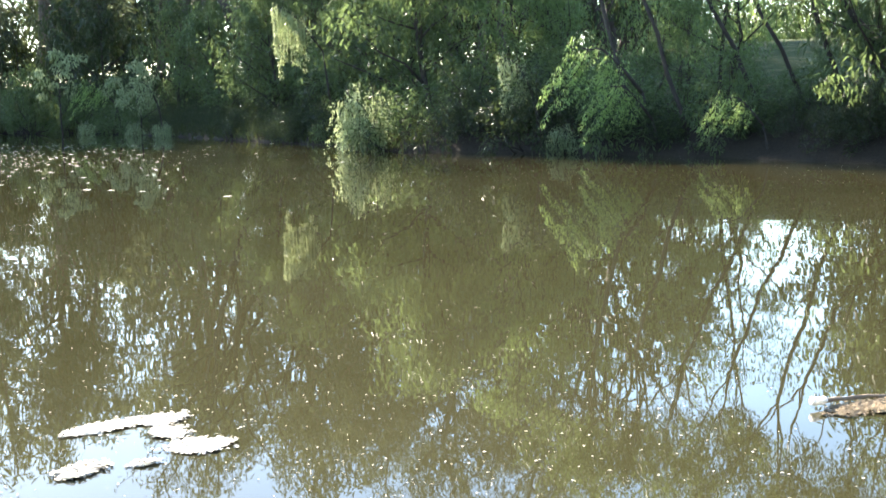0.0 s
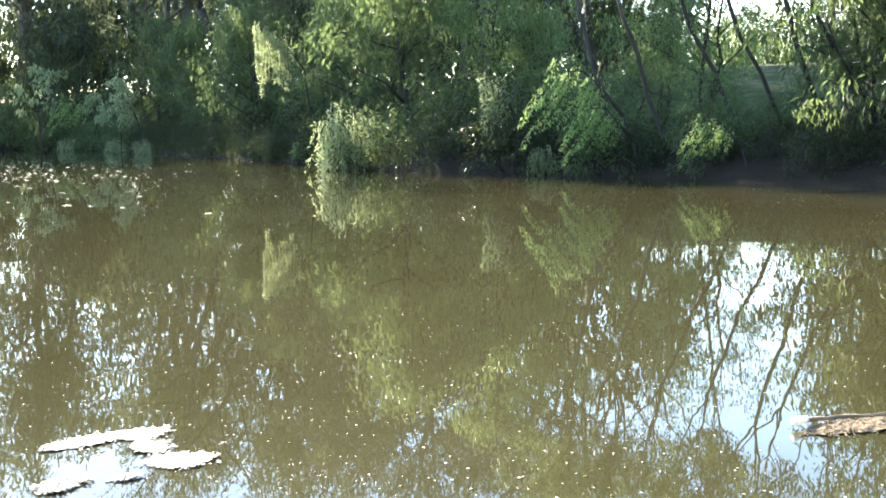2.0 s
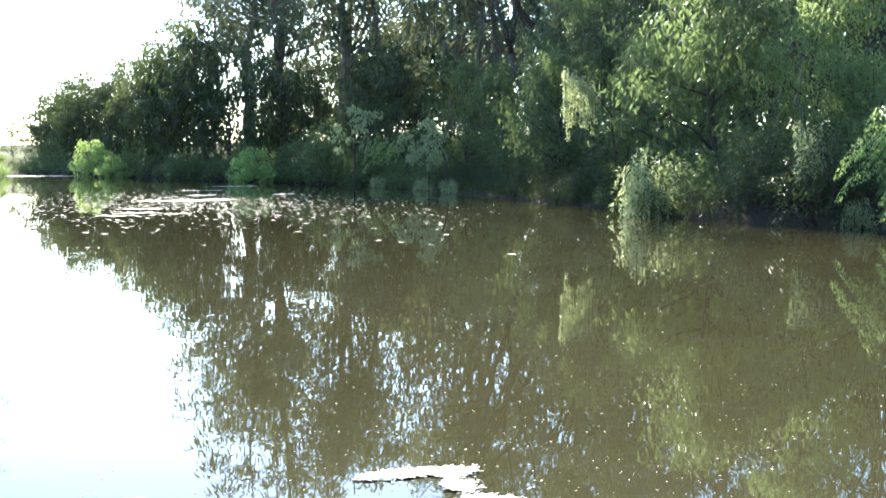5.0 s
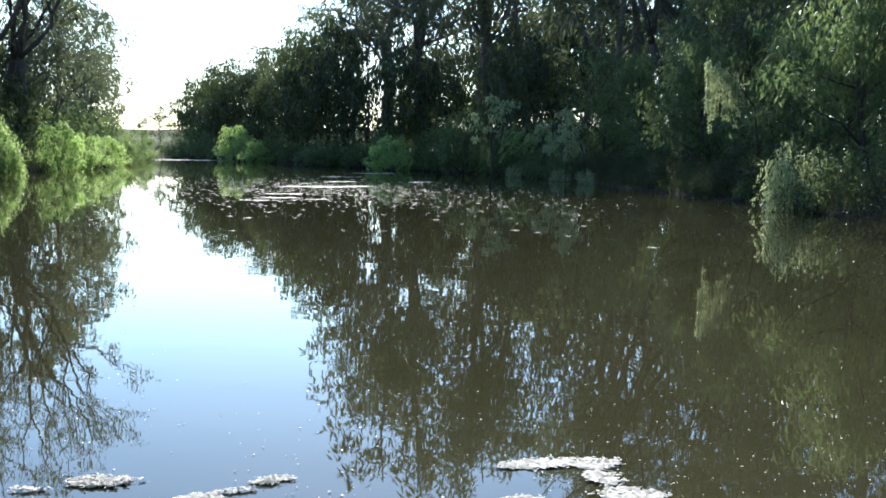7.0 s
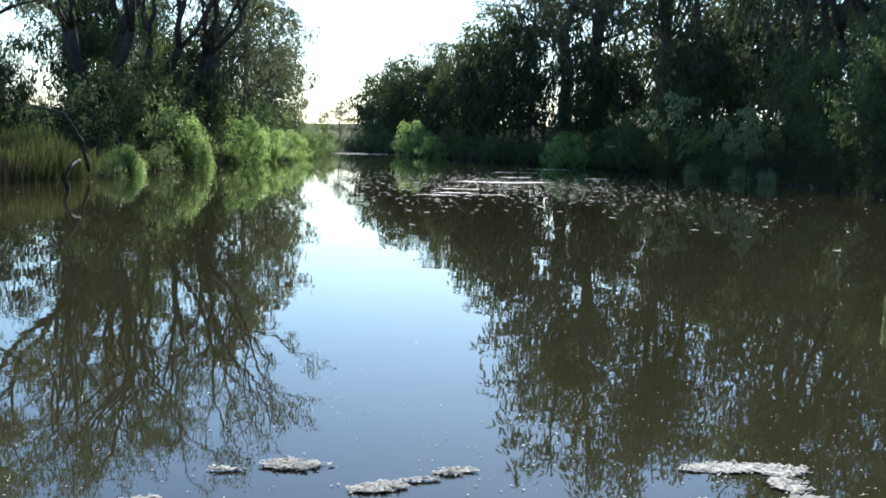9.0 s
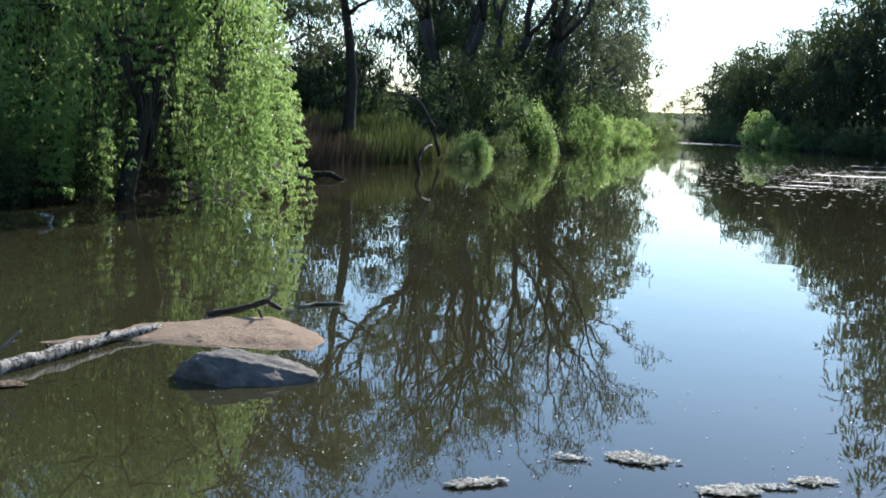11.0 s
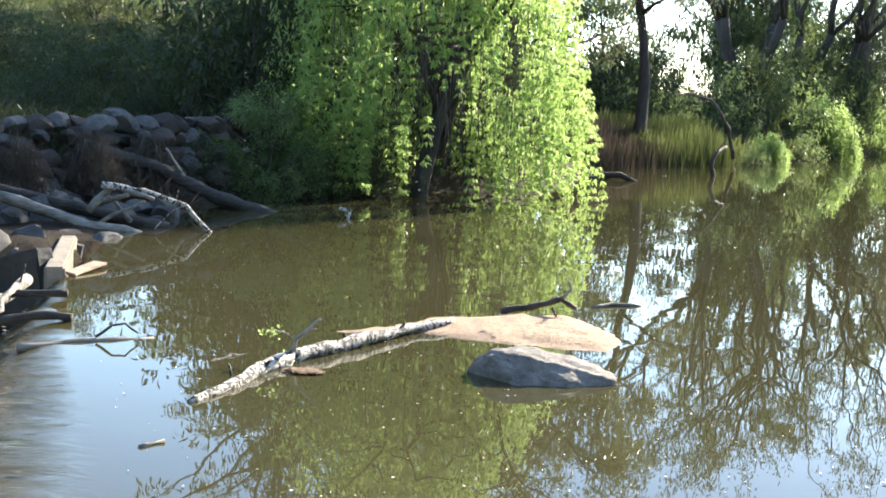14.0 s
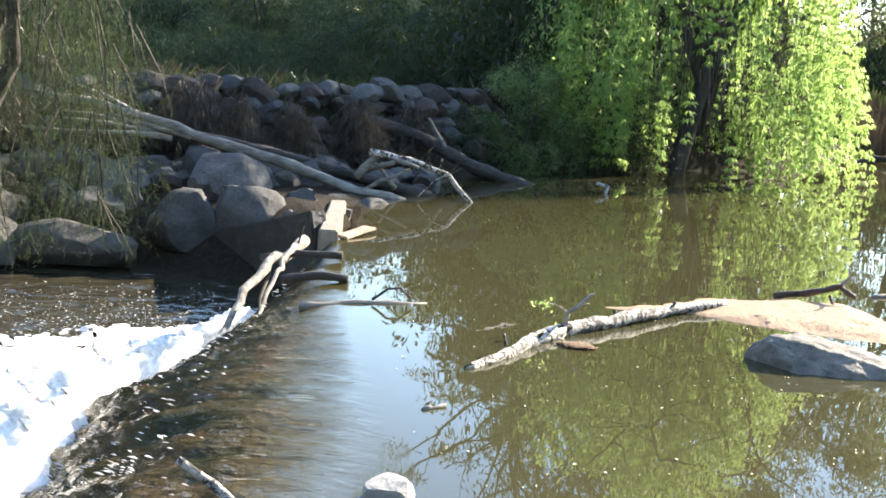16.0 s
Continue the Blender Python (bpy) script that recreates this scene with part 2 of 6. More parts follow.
FLOW_ANGLE = math.atan2(-0.66, -0.75)
RAPID = rapid_material("weir_water", FLOW_ANGLE, True)
TAILWATER = water_material("tail_water", (0.030, 0.027, 0.018), (0.045, 0.040, 0.026), 0.16, (1, 1, 1), 0.10, 2.6)


def foam_material(name, colour, rough=0.7, spec=0.3, relief=0.8):
    m, n, l, bsdf = material(name)
    f = noise_tex(n, l, coords(n, l, 1.0), 22.0, 6, 0.7)
    dark = tuple(c * 0.62 for c in colour)
    l.new(ramp(n, l, f, [(0.3, dark), (0.6, colour)]), bsdf.inputs["Base Color"])
    bsdf.inputs["Roughness"].default_value = rough
    bsdf.inputs["Specular IOR Level"].default_value = spec
    bump(n, l, f, bsdf, relief, 0.03)
    return m


FOAM_SCUM = foam_material("floating_scum", (0.70, 0.65, 0.55))
FOAM_STRAW = foam_material("straw_debris", (0.34, 0.26, 0.17), 0.9, 0.1)
FOAM_WHITE = foam_material("white_water", (0.98, 0.95, 0.89), 0.5, 0.3, 0.45)
white_bsdf = FOAM_WHITE.node_tree.nodes["Principled BSDF"]
white_bsdf.inputs["Subsurface Weight"].default_value = 0.7
white_bsdf.inputs["Subsurface Radius"].default_value = (0.12, 0.12, 0.11)
white_bsdf.inputs["Subsurface Scale"].default_value = 1.0
SAND = foam_material("wet_sand", (0.41, 0.28, 0.185), 0.85, 0.2)


# ---- mesh helpers ----
def part(name, mesh, mat, parent=None, label=""):
    """One mesh object from a bmesh or a mesh, under a thing or a part."""
    if isinstance(mesh, bmesh.types.BMesh):
        data = bpy.data.meshes.new(name)
        mesh.to_mesh(data)
        mesh.free()
        mesh = data
    if mat and not mesh.materials:
        mesh.materials.append(mat)
    ob = new(name, mesh)
    if parent is not None:
        ob.parent = parent
    if label:
        ob["label"] = label
    return ob


def thing(name, label, category, m=None, group="", kind=""):
    ob = tagged(new(name), label, category, group, kind)
    if m is not None:
        ob.matrix_basis = m
    return ob


def mesh_from(name, verts, faces, smooth=False):
    me = bpy.data.meshes.new(name)
    me.from_pydata([tuple(v) for v in verts], [], faces)
    me.update()
    if smooth:
        me.polygons.foreach_set("use_smooth", [True] * len(me.polygons))
    return me


def quads_mesh(name, V):
    """A mesh of separate quads from an array of shape (n, 4, 3)."""
    n = len(V)
    me = bpy.data.meshes.new(name)
    me.vertices.add(4 * n)
    me.vertices.foreach_set("co", np.ascontiguousarray(V, dtype=np.float32).ravel())
    me.loops.add(4 * n)
    me.loops.foreach_set("vertex_index", np.arange(4 * n, dtype=np.int32))
    me.polygons.add(n)
    me.polygons.foreach_set("loop_start", np.arange(0, 4 * n, 4, dtype=np.int32))
    me.update(calc_edges=True)
    me.validate()
    return me


def unit(a):
    return a / np.maximum(np.linalg.norm(a, axis=-1, keepdims=True), 1e-9)


def leaf_quads(rng, P, D, length, width, jitter=0.25):
    """Folded diamond leaves at the points P that point along D."""
    n = len(P)
    D = unit(D + rng.normal(0, jitter, (n, 3)))
    S = unit(np.cross(D, rng.normal(0, 1, (n, 3))))
    U = np.cross(S, D)
    L = (length * rng.uniform(0.6, 1.25, n))[:, None]
    W = (width * rng.uniform(0.7, 1.2, n))[:, None]
    mid = P + D * L * 0.45
    tip = P + D * L - np.array([0, 0, 1]) * L * 0.12
    return np.stack([P, mid + S * W * 0.5 + U * W * 0.18, tip, mid - S * W * 0.5 + U * W * 0.18], 1)


class Tubes:
    """Tapered, bent tubes gathered into one mesh."""

    def __init__(self, segs=7):
        self.v, self.f, self.segs = [], [], segs

    def add(self, pts, radii, rng=None, rough=0.0, segs=0):
        pts = [Vector(p) for p in pts]
        k, first = segs or self.segs, len(self.v)
        for i, p in enumerate(pts):
            d = (pts[min(i + 1, len(pts) - 1)] - pts[max(i - 1, 0)]).normalized()
            s = d.cross(Vector((0.31, 0.17, 0.93)) if abs(d.z) < 0.95 else Vector((1, 0, 0))).normalized()
            u = s.cross(d)
            for j in range(k):
                a = 2 * math.pi * j / k
                r = radii[i] * (1 + (rng.uniform(-rough, rough) if rng is not None else 0))
                self.v.append(p + (s * math.cos(a) + u * math.sin(a)) * r)
        for i in range(len(pts) - 1):
            for j in range(k):
                a, b = first + i * k + j, first + i * k + (j + 1) % k
                self.f.append((a, b, b + k, a + k))
        self.f.append(tuple(first + j for j in reversed(range(k))))
        self.f.append(tuple(first + (len(pts) - 1) * k + j for j in range(k)))
        return self

    def mesh(self, name):
        return mesh_from(name, self.v, self.f, True)


def bent(rng, a, b, n=6, wob=0.06, sag=0.0):
    """Points from a to b with a wandering line."""
    a, b = np.array(a, float), np.array(b, float)
    L = np.linalg.norm(b - a)
    out, drift = [], np.zeros(3)
    for i in range(n):
        t = i / (n - 1)
        if 0 < i < n - 1:
            drift = drift * 0.6 + rng.normal(0, wob * L / n * 1.5, 3)
        out.append(a + (b - a) * t + drift * (1 if i < n - 1 else 0) + np.array([0, 0, sag * L * 4 * t * (1 - t)]))
    return out


def taper(r0, r1, n, power=1.0):
    return [r0 + (r1 - r0) * (i / (n - 1)) ** power for i in range(n)]


# ---- plants ----
def gum_tree(rng, height, trunk_r, crown_from, spread, clumps, leaves, leaf=(0.30, 0.075), lean=(0, 0), mat=None, bark=None,
             label="tall dark-green gum tree on the river bank", droop=0.6, clump_r=1.1, forks=7, category="tree", name="gum_tree"):
    root = thing(name, label, category)
    tb = Tubes(7)
    top = np.array([lean[0] * height, lean[1] * height, height * 0.93])
    axis = bent(rng, (0, 0, -0.4), top, 9, 0.10)
    tb.add(axis, taper(trunk_r, trunk_r * 0.12, 9, 0.8), rng, 0.06)
    far = name == "far_tree"
    trunk = None if far else part("trunk", tb.mesh("trunk"), bark or BARK, root)
    tips = []
    for k in range(forks):
        t = crown_from + (0.92 - crown_from) * (k + rng.uniform(0, 0.8)) / forks
        i = t * 8
        p = axis[int(i)] + (axis[min(int(i) + 1, 8)] - axis[int(i)]) * (i - int(i))
        ang = k * 2.4 + rng.uniform(-0.5, 0.5)
        out = spread * (1.05 - 0.55 * (t - crown_from) / (1 - crown_from)) * rng.uniform(0.65, 1.1)
        q = p + np.array([math.cos(ang) * out, math.sin(ang) * out, out * rng.uniform(0.35, 0.95)])
        limb = bent(rng, p, q, 7, 0.16)
        tb = tb if far else Tubes(7)
        r = trunk_r * (1 - t * 0.75) * 0.5
        tb.add(limb[::2], taper(r, r * 0.18, 4), rng, 0.05, 5)
        for s in range(4):
            a = limb[2 + s]
            b = a + rng.normal(0, 1, 3) * out * 0.33 + np.array([0, 0, out * 0.15])
            tw = bent(rng, a, b, 4, 0.2)
            tb.add(tw[:2] + tw[3:], taper(r * 0.3, r * 0.06, 3), segs=3)
            tips += [tw[3], tw[2]]
        tips.append(limb[6])
        if not far:
            part("limb", tb.mesh("limb"), bark or BARK, trunk)
    tips.append(axis[8])
    if far:
        part("trunk", tb.mesh("trunk"), bark or BARK, root)
    tips = np.array(tips)
    C = tips[rng.integers(0, len(tips), clumps)] + rng.normal(0, 1, (clumps, 3)) * np.array([0.5, 0.5, 0.4]) * clump_r * 0.8
    R = clump_r * rng.uniform(0.45, 1.1, clumps)
    which = rng.integers(0, clumps, leaves)
    P = C[which] + unit(rng.normal(0, 1, (leaves, 3))) * (R[which] * rng.uniform(0.15, 1, leaves) ** 0.6)[:, None] * np.array([1, 1, 0.75])
    D = unit(P - C[which]) * (1 - droop) + np.array([0, 0, -droop])
    part("crown", quads_mesh("crown", leaf_quads(rng, P, D, leaf[0], leaf[1], 0.45)), mat or LEAF_GUM, root)
    return root


def forked_gum(rng, height, trunk_r, stems, splay, leaves, leaf, mat, bark, label, name="gum_tree", lean=(0.0, 0.0), bare=0.3, clump=0.55, twist=0.5, levels=4):
    """A gum with several stems from one base that fork again and again into fine twigs, leaves in small clumps at their ends."""
    root = thing(name, label, "tree")
    tips = []

    def grow(tb, p, d, length, r, level):
        q = p + d * length
        path = bent(rng, p, q, 5, 0.13)
        tb.add(path, taper(r, r * 0.62, 5), rng, 0.05, 7 if level < 2 else (5 if level < 3 else 3))
        if level >= levels - 1:
            tips.extend(path[2:])
        if level >= levels:
            return
        for c in range(2 if rng.uniform() < 0.45 else 3):
            e = unit(d + rng.normal(0, twist, 3) * np.array([1, 1, 0.7]) + np.array([0, 0, 0.10]))
            grow(tb, path[4] if c < 2 else path[3], e, length * rng.uniform(0.55, 0.85), r * rng.uniform(0.45, 0.62), level + 1)

    for k in range(stems):
        a = k * 2 * math.pi / stems + rng.uniform(-0.4, 0.4)
        d = unit(np.array([math.cos(a) * splay + lean[0], math.sin(a) * splay + lean[1], 1.0]))
        base = np.array([math.cos(a), math.sin(a), 0]) * trunk_r * (0.9 if stems > 1 else 0)
        foot = base + d * height * bare
        tb = Tubes(9).add(bent(rng, base - d * 0.5, foot, 6, 0.045), taper(trunk_r, trunk_r * 0.72, 6), rng, 0.06)
        stem = part("trunk", tb.mesh("trunk"), bark, root)
        for c in range(3):
            tb = Tubes(6)
            e = unit(d + rng.normal(0, twist * 0.8, 3) * np.array([1, 1, 0.5]))
            grow(tb, foot, e, height * (1 - bare) * rng.uniform(0.30, 0.42), trunk_r * rng.uniform(0.42, 0.6), 1)
            part("limb", tb.mesh("limb"), bark, stem)
    tips = np.array(tips)
    w = rng.integers(0, len(tips), leaves)
    P = tips[w] + unit(rng.normal(0, 1, (leaves, 3))) * (clump * rng.uniform(0.1, 1, leaves))[:, None]
    D = rng.normal(0, 0.5, (leaves, 3)) + np.array([0, 0, -0.8])
    part("crown", quads_mesh("crown", leaf_quads(rng, P, D, leaf[0], leaf[1], 0.3)), mat, root)
    return root


def hanging_bough(rng, reach, drop, ropes, leaf, mat, label, sway=0.0):
    """A bough that leans out from the bank and hangs its leaves towards the water."""
    root = thing("overhanging_bough", label, "branch")
    path = bent(rng, (0, 0, drop * 0.5), (reach, 0, drop), 7, 0.08, 0.18)
    bough = part("bough", Tubes(6).add(path, taper(0.06, 0.015, 7), rng, 0.05).mesh("bough"), BARK_DARK, root)
    part("stem", Tubes(6).add([(-0.5, 0.15, -2.2), (-0.15, 0.05, drop * 0.25), path[0]], [0.07, 0.06, 0.05], rng, 0.05).mesh("stem"), BARK_DARK, root)
    V = []
    for k in range(ropes):
        p = path[2 + k % 5] + rng.normal(0, 0.16, 3)
        length = drop * rng.uniform(0.25, 0.85) * (0.6 + 0.4 * (k % 5) / 4)
        m = max(12, int(length * 70))
        t = rng.uniform(0, 1, m)
        thick = 0.13 * (1 - 0.55 * t)
        a = rng.uniform(0, 2 * math.pi, m)
        drift = rng.normal(0, 0.12 + 0.2 * sway, 2) + np.array([sway * length * rng.uniform(0.4, 1.1), 0.0])
        P = np.stack([p[0] + np.cos(a) * thick + drift[0] * t, p[1] + np.sin(a) * thick + drift[1] * t, p[2] - t * length], 1)
        V.append(leaf_quads(rng, P, np.stack([np.cos(a) * 0.5, np.sin(a) * 0.5, np.full(m, -0.7)], 1), leaf[0], leaf[1], 0.35))
        if k % 3 == 0:
            part("twig", Tubes(4).add([p, p + np.array([drift[0] * 0.5, drift[1] * 0.5, -length * 0.5]), p + np.array([drift[0], drift[1], -length * 0.9])], [0.014, 0.009, 0.004]).mesh("twig"), BARK_DARK, bough)
    part("foliage", quads_mesh("foliage", np.concatenate(V)), mat, root)
    return root


def weeping_plant(rng, height, radius, strands, per, leaf, mat, bark, label, name="weeping_willow", category="tree", trunk_r=0.2, low=0.15,
                  ragged=0.35, squash=(1, 1), lobes=20, flare=0.75, tuft=0.42, lobe_low=0.3, hang=(0.2, 0.5)):
    """A crown of hanging strands set with narrow leaves, on arching boughs."""
    root = thing(name, label, category)
    tb = Tubes(6)
    for k in range(4):
        a = k * 1.7 + rng.uniform(0, 1)
        path = bent(rng, (0.15 * math.cos(a), 0.15 * math.sin(a), -0.4), (radius * 0.45 * math.cos(a) * squash[0], radius * 0.45 * math.sin(a) * squash[1], height * 0.82), 7, 0.14)
        part("bough", Tubes(6).add(path, taper(trunk_r, trunk_r * 0.25, 7), rng, 0.06).mesh("bough"), bark, root)
    la, lh = rng.uniform(0, 2 * math.pi, lobes), rng.uniform(lobe_low, 0.97, lobes)
    lr, lz = radius * 0.82 * np.sqrt(1.02 - lh ** 2.6) * rng.uniform(0.55, 1.0, lobes), lh * height
    V = []
    for s in range(strands):
        j = rng.integers(0, lobes)
        a = rng.uniform(0, 2 * math.pi)
        q = rng.uniform(0, 1) ** 0.5 * radius * tuft
        x, y = lr[j] * math.cos(la[j]) + q * math.cos(a), lr[j] * math.sin(la[j]) + q * math.sin(a)
        z0 = lz[j] * (1 - 0.28 * (q / (radius * tuft)) ** 2) * rng.uniform(0.86, 1.03)
        z1 = max(low * height * rng.uniform(0, 1.6), z0 - height * rng.uniform(*hang))
        if z0 - z1 < 0.1:
            continue
        n = max(4, int(per * (z0 - z1) / height))
        t = np.linspace(0, 1, n) + rng.uniform(-0.5, 0.5, n) / n
        out = np.array([math.cos(a), math.sin(a)]) * rng.uniform(0.08, 0.45)
        sway = rng.normal(0, 0.10, 2)
        P = np.stack([x + out[0] * np.sqrt(t.clip(0, 1)) + sway[0] * t, y + out[1] * np.sqrt(t.clip(0, 1)) + sway[1] * t, z0 - (z0 - z1) * t], 1)
        P[:, :2] *= squash
        D = rng.normal(0, flare, (n, 3)) + np.array([0, 0, -0.8])
        V.append(leaf_quads(rng, P + rng.normal(0, 0.025, (n, 3)), D, leaf[0], leaf[1], 0.2))
        if s % 9 == 0:
            tb.add([P[0] + [0, 0, 0.1], P[n // 2], P[-1]], [0.012, 0.008, 0.004], segs=3)
    tagged(part("twig_work", tb.mesh("twig_work"), bark, root), kind="stuff")
    part("crown", quads_mesh("crown", np.concatenate(V)), mat, root)
    return root


def great_willow(rng, height, radius, label, squash=(0.85, 1.0)):
    """A wide old willow: a trunk with arching boughs, a leafy roof, and ropes of leaves that hang from it with gaps between."""
    root = thing("weeping_willow", label, "tree")
    part("trunk", Tubes(9).add(bent(rng, (0.5, -0.7, -0.5), (0.1, 0.3, height * 0.42), 6, 0.16), taper(0.20, 0.13, 6), rng, 0.08).mesh("trunk"), BARK_DARK, root)
    starts = []
    for k in range(15):
        a = k * 2 * math.pi / 15 + rng.uniform(-0.2, 0.2)
        reach, top = radius * rng.uniform(0.55, 0.95), height * rng.uniform(0.55, 0.98)
        base = np.array([0.1, 0.1, height * rng.uniform(0.04, 0.42)])
        tip = np.array([math.cos(a) * reach * squash[0], math.sin(a) * reach * squash[1], top * 0.86])
        path = bent(rng, base, tip, 9, 0.12, 0.10)
        bough = part("bough", Tubes(7).add(path, taper(0.085, 0.02, 9), rng, 0.08).mesh("bough"), BARK_DARK, root)
        starts += path[3:]
        for q in range(5):
            p = path[4 + q % 5]
            e = p + np.array([rng.normal(0, 0.7), rng.normal(0, 0.7), rng.uniform(-0.2, 0.6)])
            part("branchlet", Tubes(4).add(bent(rng, p, e, 4, 0.15), taper(0.03, 0.01, 4)).mesh("branchlet"), BARK_DARK, bough)
            starts.append(e)
    V = []
    # leafy roof in clumps over the dome
    n = 140
    a, h = rng.uniform(0, 2 * math.pi, n), rng.uniform(0.50, 1.0, n)
    rr = radius * np.sqrt(np.clip(1.03 - h ** 2.4, 0.02, 1)) * rng.uniform(0.5, 1.0, n)
    C = np.stack([rr * np.cos(a) * squash[0], rr * np.sin(a) * squash[1], h * height], 1)
    w = rng.integers(0, n, 9000)
    P = C[w] + rng.normal(0, 1, (9000, 3)) * np.array([0.22, 0.22, 0.17])
    D = unit(P - C[w]) * 0.5 + np.array([0, 0, -0.8])
    V.append(leaf_quads(rng, P, D, 0.14, 0.036, 0.4))
    # inside: dense leaves added to shade one side, plus tangled dead hanging twigs
    core = np.array([-1.0, -1.8, 0.0])
    a, h, q = rng.uniform(0, 2 * math.pi, 5000), rng.uniform(0.03, 0.9, 5000), np.sqrt(rng.uniform(0, 1, 5000))
    rr = radius * 0.50 * np.sqrt(np.clip(1.03 - h ** 2.4, 0.02, 1)) * q
    P = core + np.stack([rr * np.cos(a), rr * np.sin(a), h * height], 1) + rng.normal(0, 0.1, (5000, 3))
    V.append(leaf_quads(rng, P, rng.normal(0, 0.5, (5000, 3)) + np.array([0, 0, -0.8]), 0.17, 0.055, 0.3))
    tb = Tubes(3)
    for k in range(170):
        a, r, z = rng.uniform(0, 2 * math.pi), radius * 0.75 * math.sqrt(rng.uniform(0, 1)), height * rng.uniform(0.2, 0.75)
        p = np.array([r * math.cos(a) * squash[0], r * math.sin(a) * squash[1], z])
        tb.add([p, p + np.array([*rng.normal(0, 0.15, 2), -z * 0.4]), p + np.array([*rng.normal(0, 0.2, 2), -z * rng.uniform(0.6, 0.97)])], [0.009, 0.008, 0.004])
    tagged(part("inner_twig_work", tb.mesh("inner_twig_work"), BARK, root, "brown dead twigs hanging inside the crown"), kind="stuff")
    # hanging ropes
    for k in range(500):
        a = rng.uniform(0, 2 * math.pi)
        h = rng.uniform(0.22, 0.95) if k % 3 else rng.uniform(0.10, 0.34)
        r = radius * math.sqrt(max(1.03 - h ** 2.4, 0.02)) * (rng.uniform(0.72, 1.02) if k % 5 else rng.uniform(0.3, 0.7))
        x, y, z0 = r * math.cos(a) * squash[0], r * math.sin(a) * squash[1], h * height
        length = min(rng.uniform(0.8, 3.1), z0 + 0.05 - rng.uniform(0, 0.3) * (k % 2))
        # a hollow under the crown, on the river side, lets the boughs show
        if abs((a + 0.30 + math.pi) % (2 * math.pi) - math.pi) < 0.50 and rng.uniform() < 0.85:
            length = min(length, z0 - height * rng.uniform(0.26, 0.52))
        if length < 0.3:
            continue
        knots = max(3, int(length / 0.15))
        m = knots * 22
        lean = rng.normal(0, 0.10, 2)
        t = np.repeat((np.arange(knots) + rng.uniform(0.1, 0.9, knots)) / knots, 22) + rng.normal(0, 0.018, m) / length
        thick = np.repeat((0.15 * (1 - 0.6 * np.linspace(0, 1, knots)) + 0.02) * rng.uniform(0.35, 1.25, knots), 22) * rng.uniform(0.2, 1, m)
        ang = np.repeat(rng.uniform(0, 2 * math.pi, knots), 22) + rng.normal(0, 0.9, m)
        out = 0.25 * np.sqrt(np.clip(t, 0, 1))
        Q = np.stack([x + math.cos(a) * out + lean[0] * t * length + np.cos(ang) * thick, y + math.sin(a) * out + lean[1] * t * length + np.sin(ang) * thick, z0 - t * length], 1)
        Dq = np.stack([np.cos(ang) * 0.6, np.sin(ang) * 0.6, np.full(m, -0.75)], 1)
        V.append(leaf_quads(rng, Q, Dq, 0.105, 0.025, 0.3))
    part("crown", quads_mesh("crown", np.concatenate(V)), LEAF_WILLOW, root)
    return root


def bush(rng, height, radius, clumps, leaves, leaf, mat, bark, label, name="bush", category="bush", squash=(1, 1), droop=0.35):
    root = thing(name, label, category)
    tb = Tubes(5)
    a = rng.uniform(0, 2 * math.pi, clumps)
    r = np.sqrt(rng.uniform(0, 1, clumps)) * radius
    z = height * rng.uniform(0.12, 0.92, clumps) * np.sqrt(np.clip(1.08 - (r / radius) ** 2, 0.1, 1))
    C = np.stack([r * np.cos(a) * squash[0], r * np.sin(a) * squash[1], z], 1)
    R = np.minimum(radius, height) * rng.uniform(0.14, 0.34, clumps)
    for k in range(min(clumps, 12)):
        tb.add(bent(rng, (rng.normal(0, 0.12) * radius, rng.normal(0, 0.12) * radius, -0.3), C[k], 4, 0.15), taper(0.05, 0.012, 4), segs=4)
    w = rng.integers(0, clumps, leaves)
    P = C[w] + unit(rng.normal(0, 1, (leaves, 3))) * (R[w] * rng.uniform(0.2, 1, leaves) ** 0.5)[:, None]
    P[:, 2] = np.maximum(P[:, 2], 0.02)
    D = unit(P - C[w]) + np.array([0, 0, -droop])
    tagged(part("brushwood", tb.mesh("brushwood"), bark, root), kind="stuff")
    part("foliage", quads_mesh("foliage", leaf_quads(rng, P, D, leaf[0], leaf[1], 0.4)), mat, root)
    return root


def blades(rng, pts, height, width, lean=0.25):
    """Upright blades of grass or reed at ground points."""
    n = len(pts)
    a = rng.uniform(0, 2 * math.pi, n)
    S = np.stack([np.cos(a), np.sin(a), 0 * a], 1)
    h = (height * rng.uniform(0.5, 1.2, n))[:, None]
    L = rng.normal(0, lean, (n, 3)) * np.array([1, 1, 0])
    w = (width * rng.uniform(0.6, 1.2, n))[:, None]
    up = np.array([0, 0, 1.0])
    mid, tip = pts + (up + L * 0.4) * h * 0.55, pts + (up + L) * h
    return np.stack([pts - S * w * 0.5, pts + S * w * 0.5, mid * 0.3 + tip * 0.7 + S * w * 0.25, tip], 1)


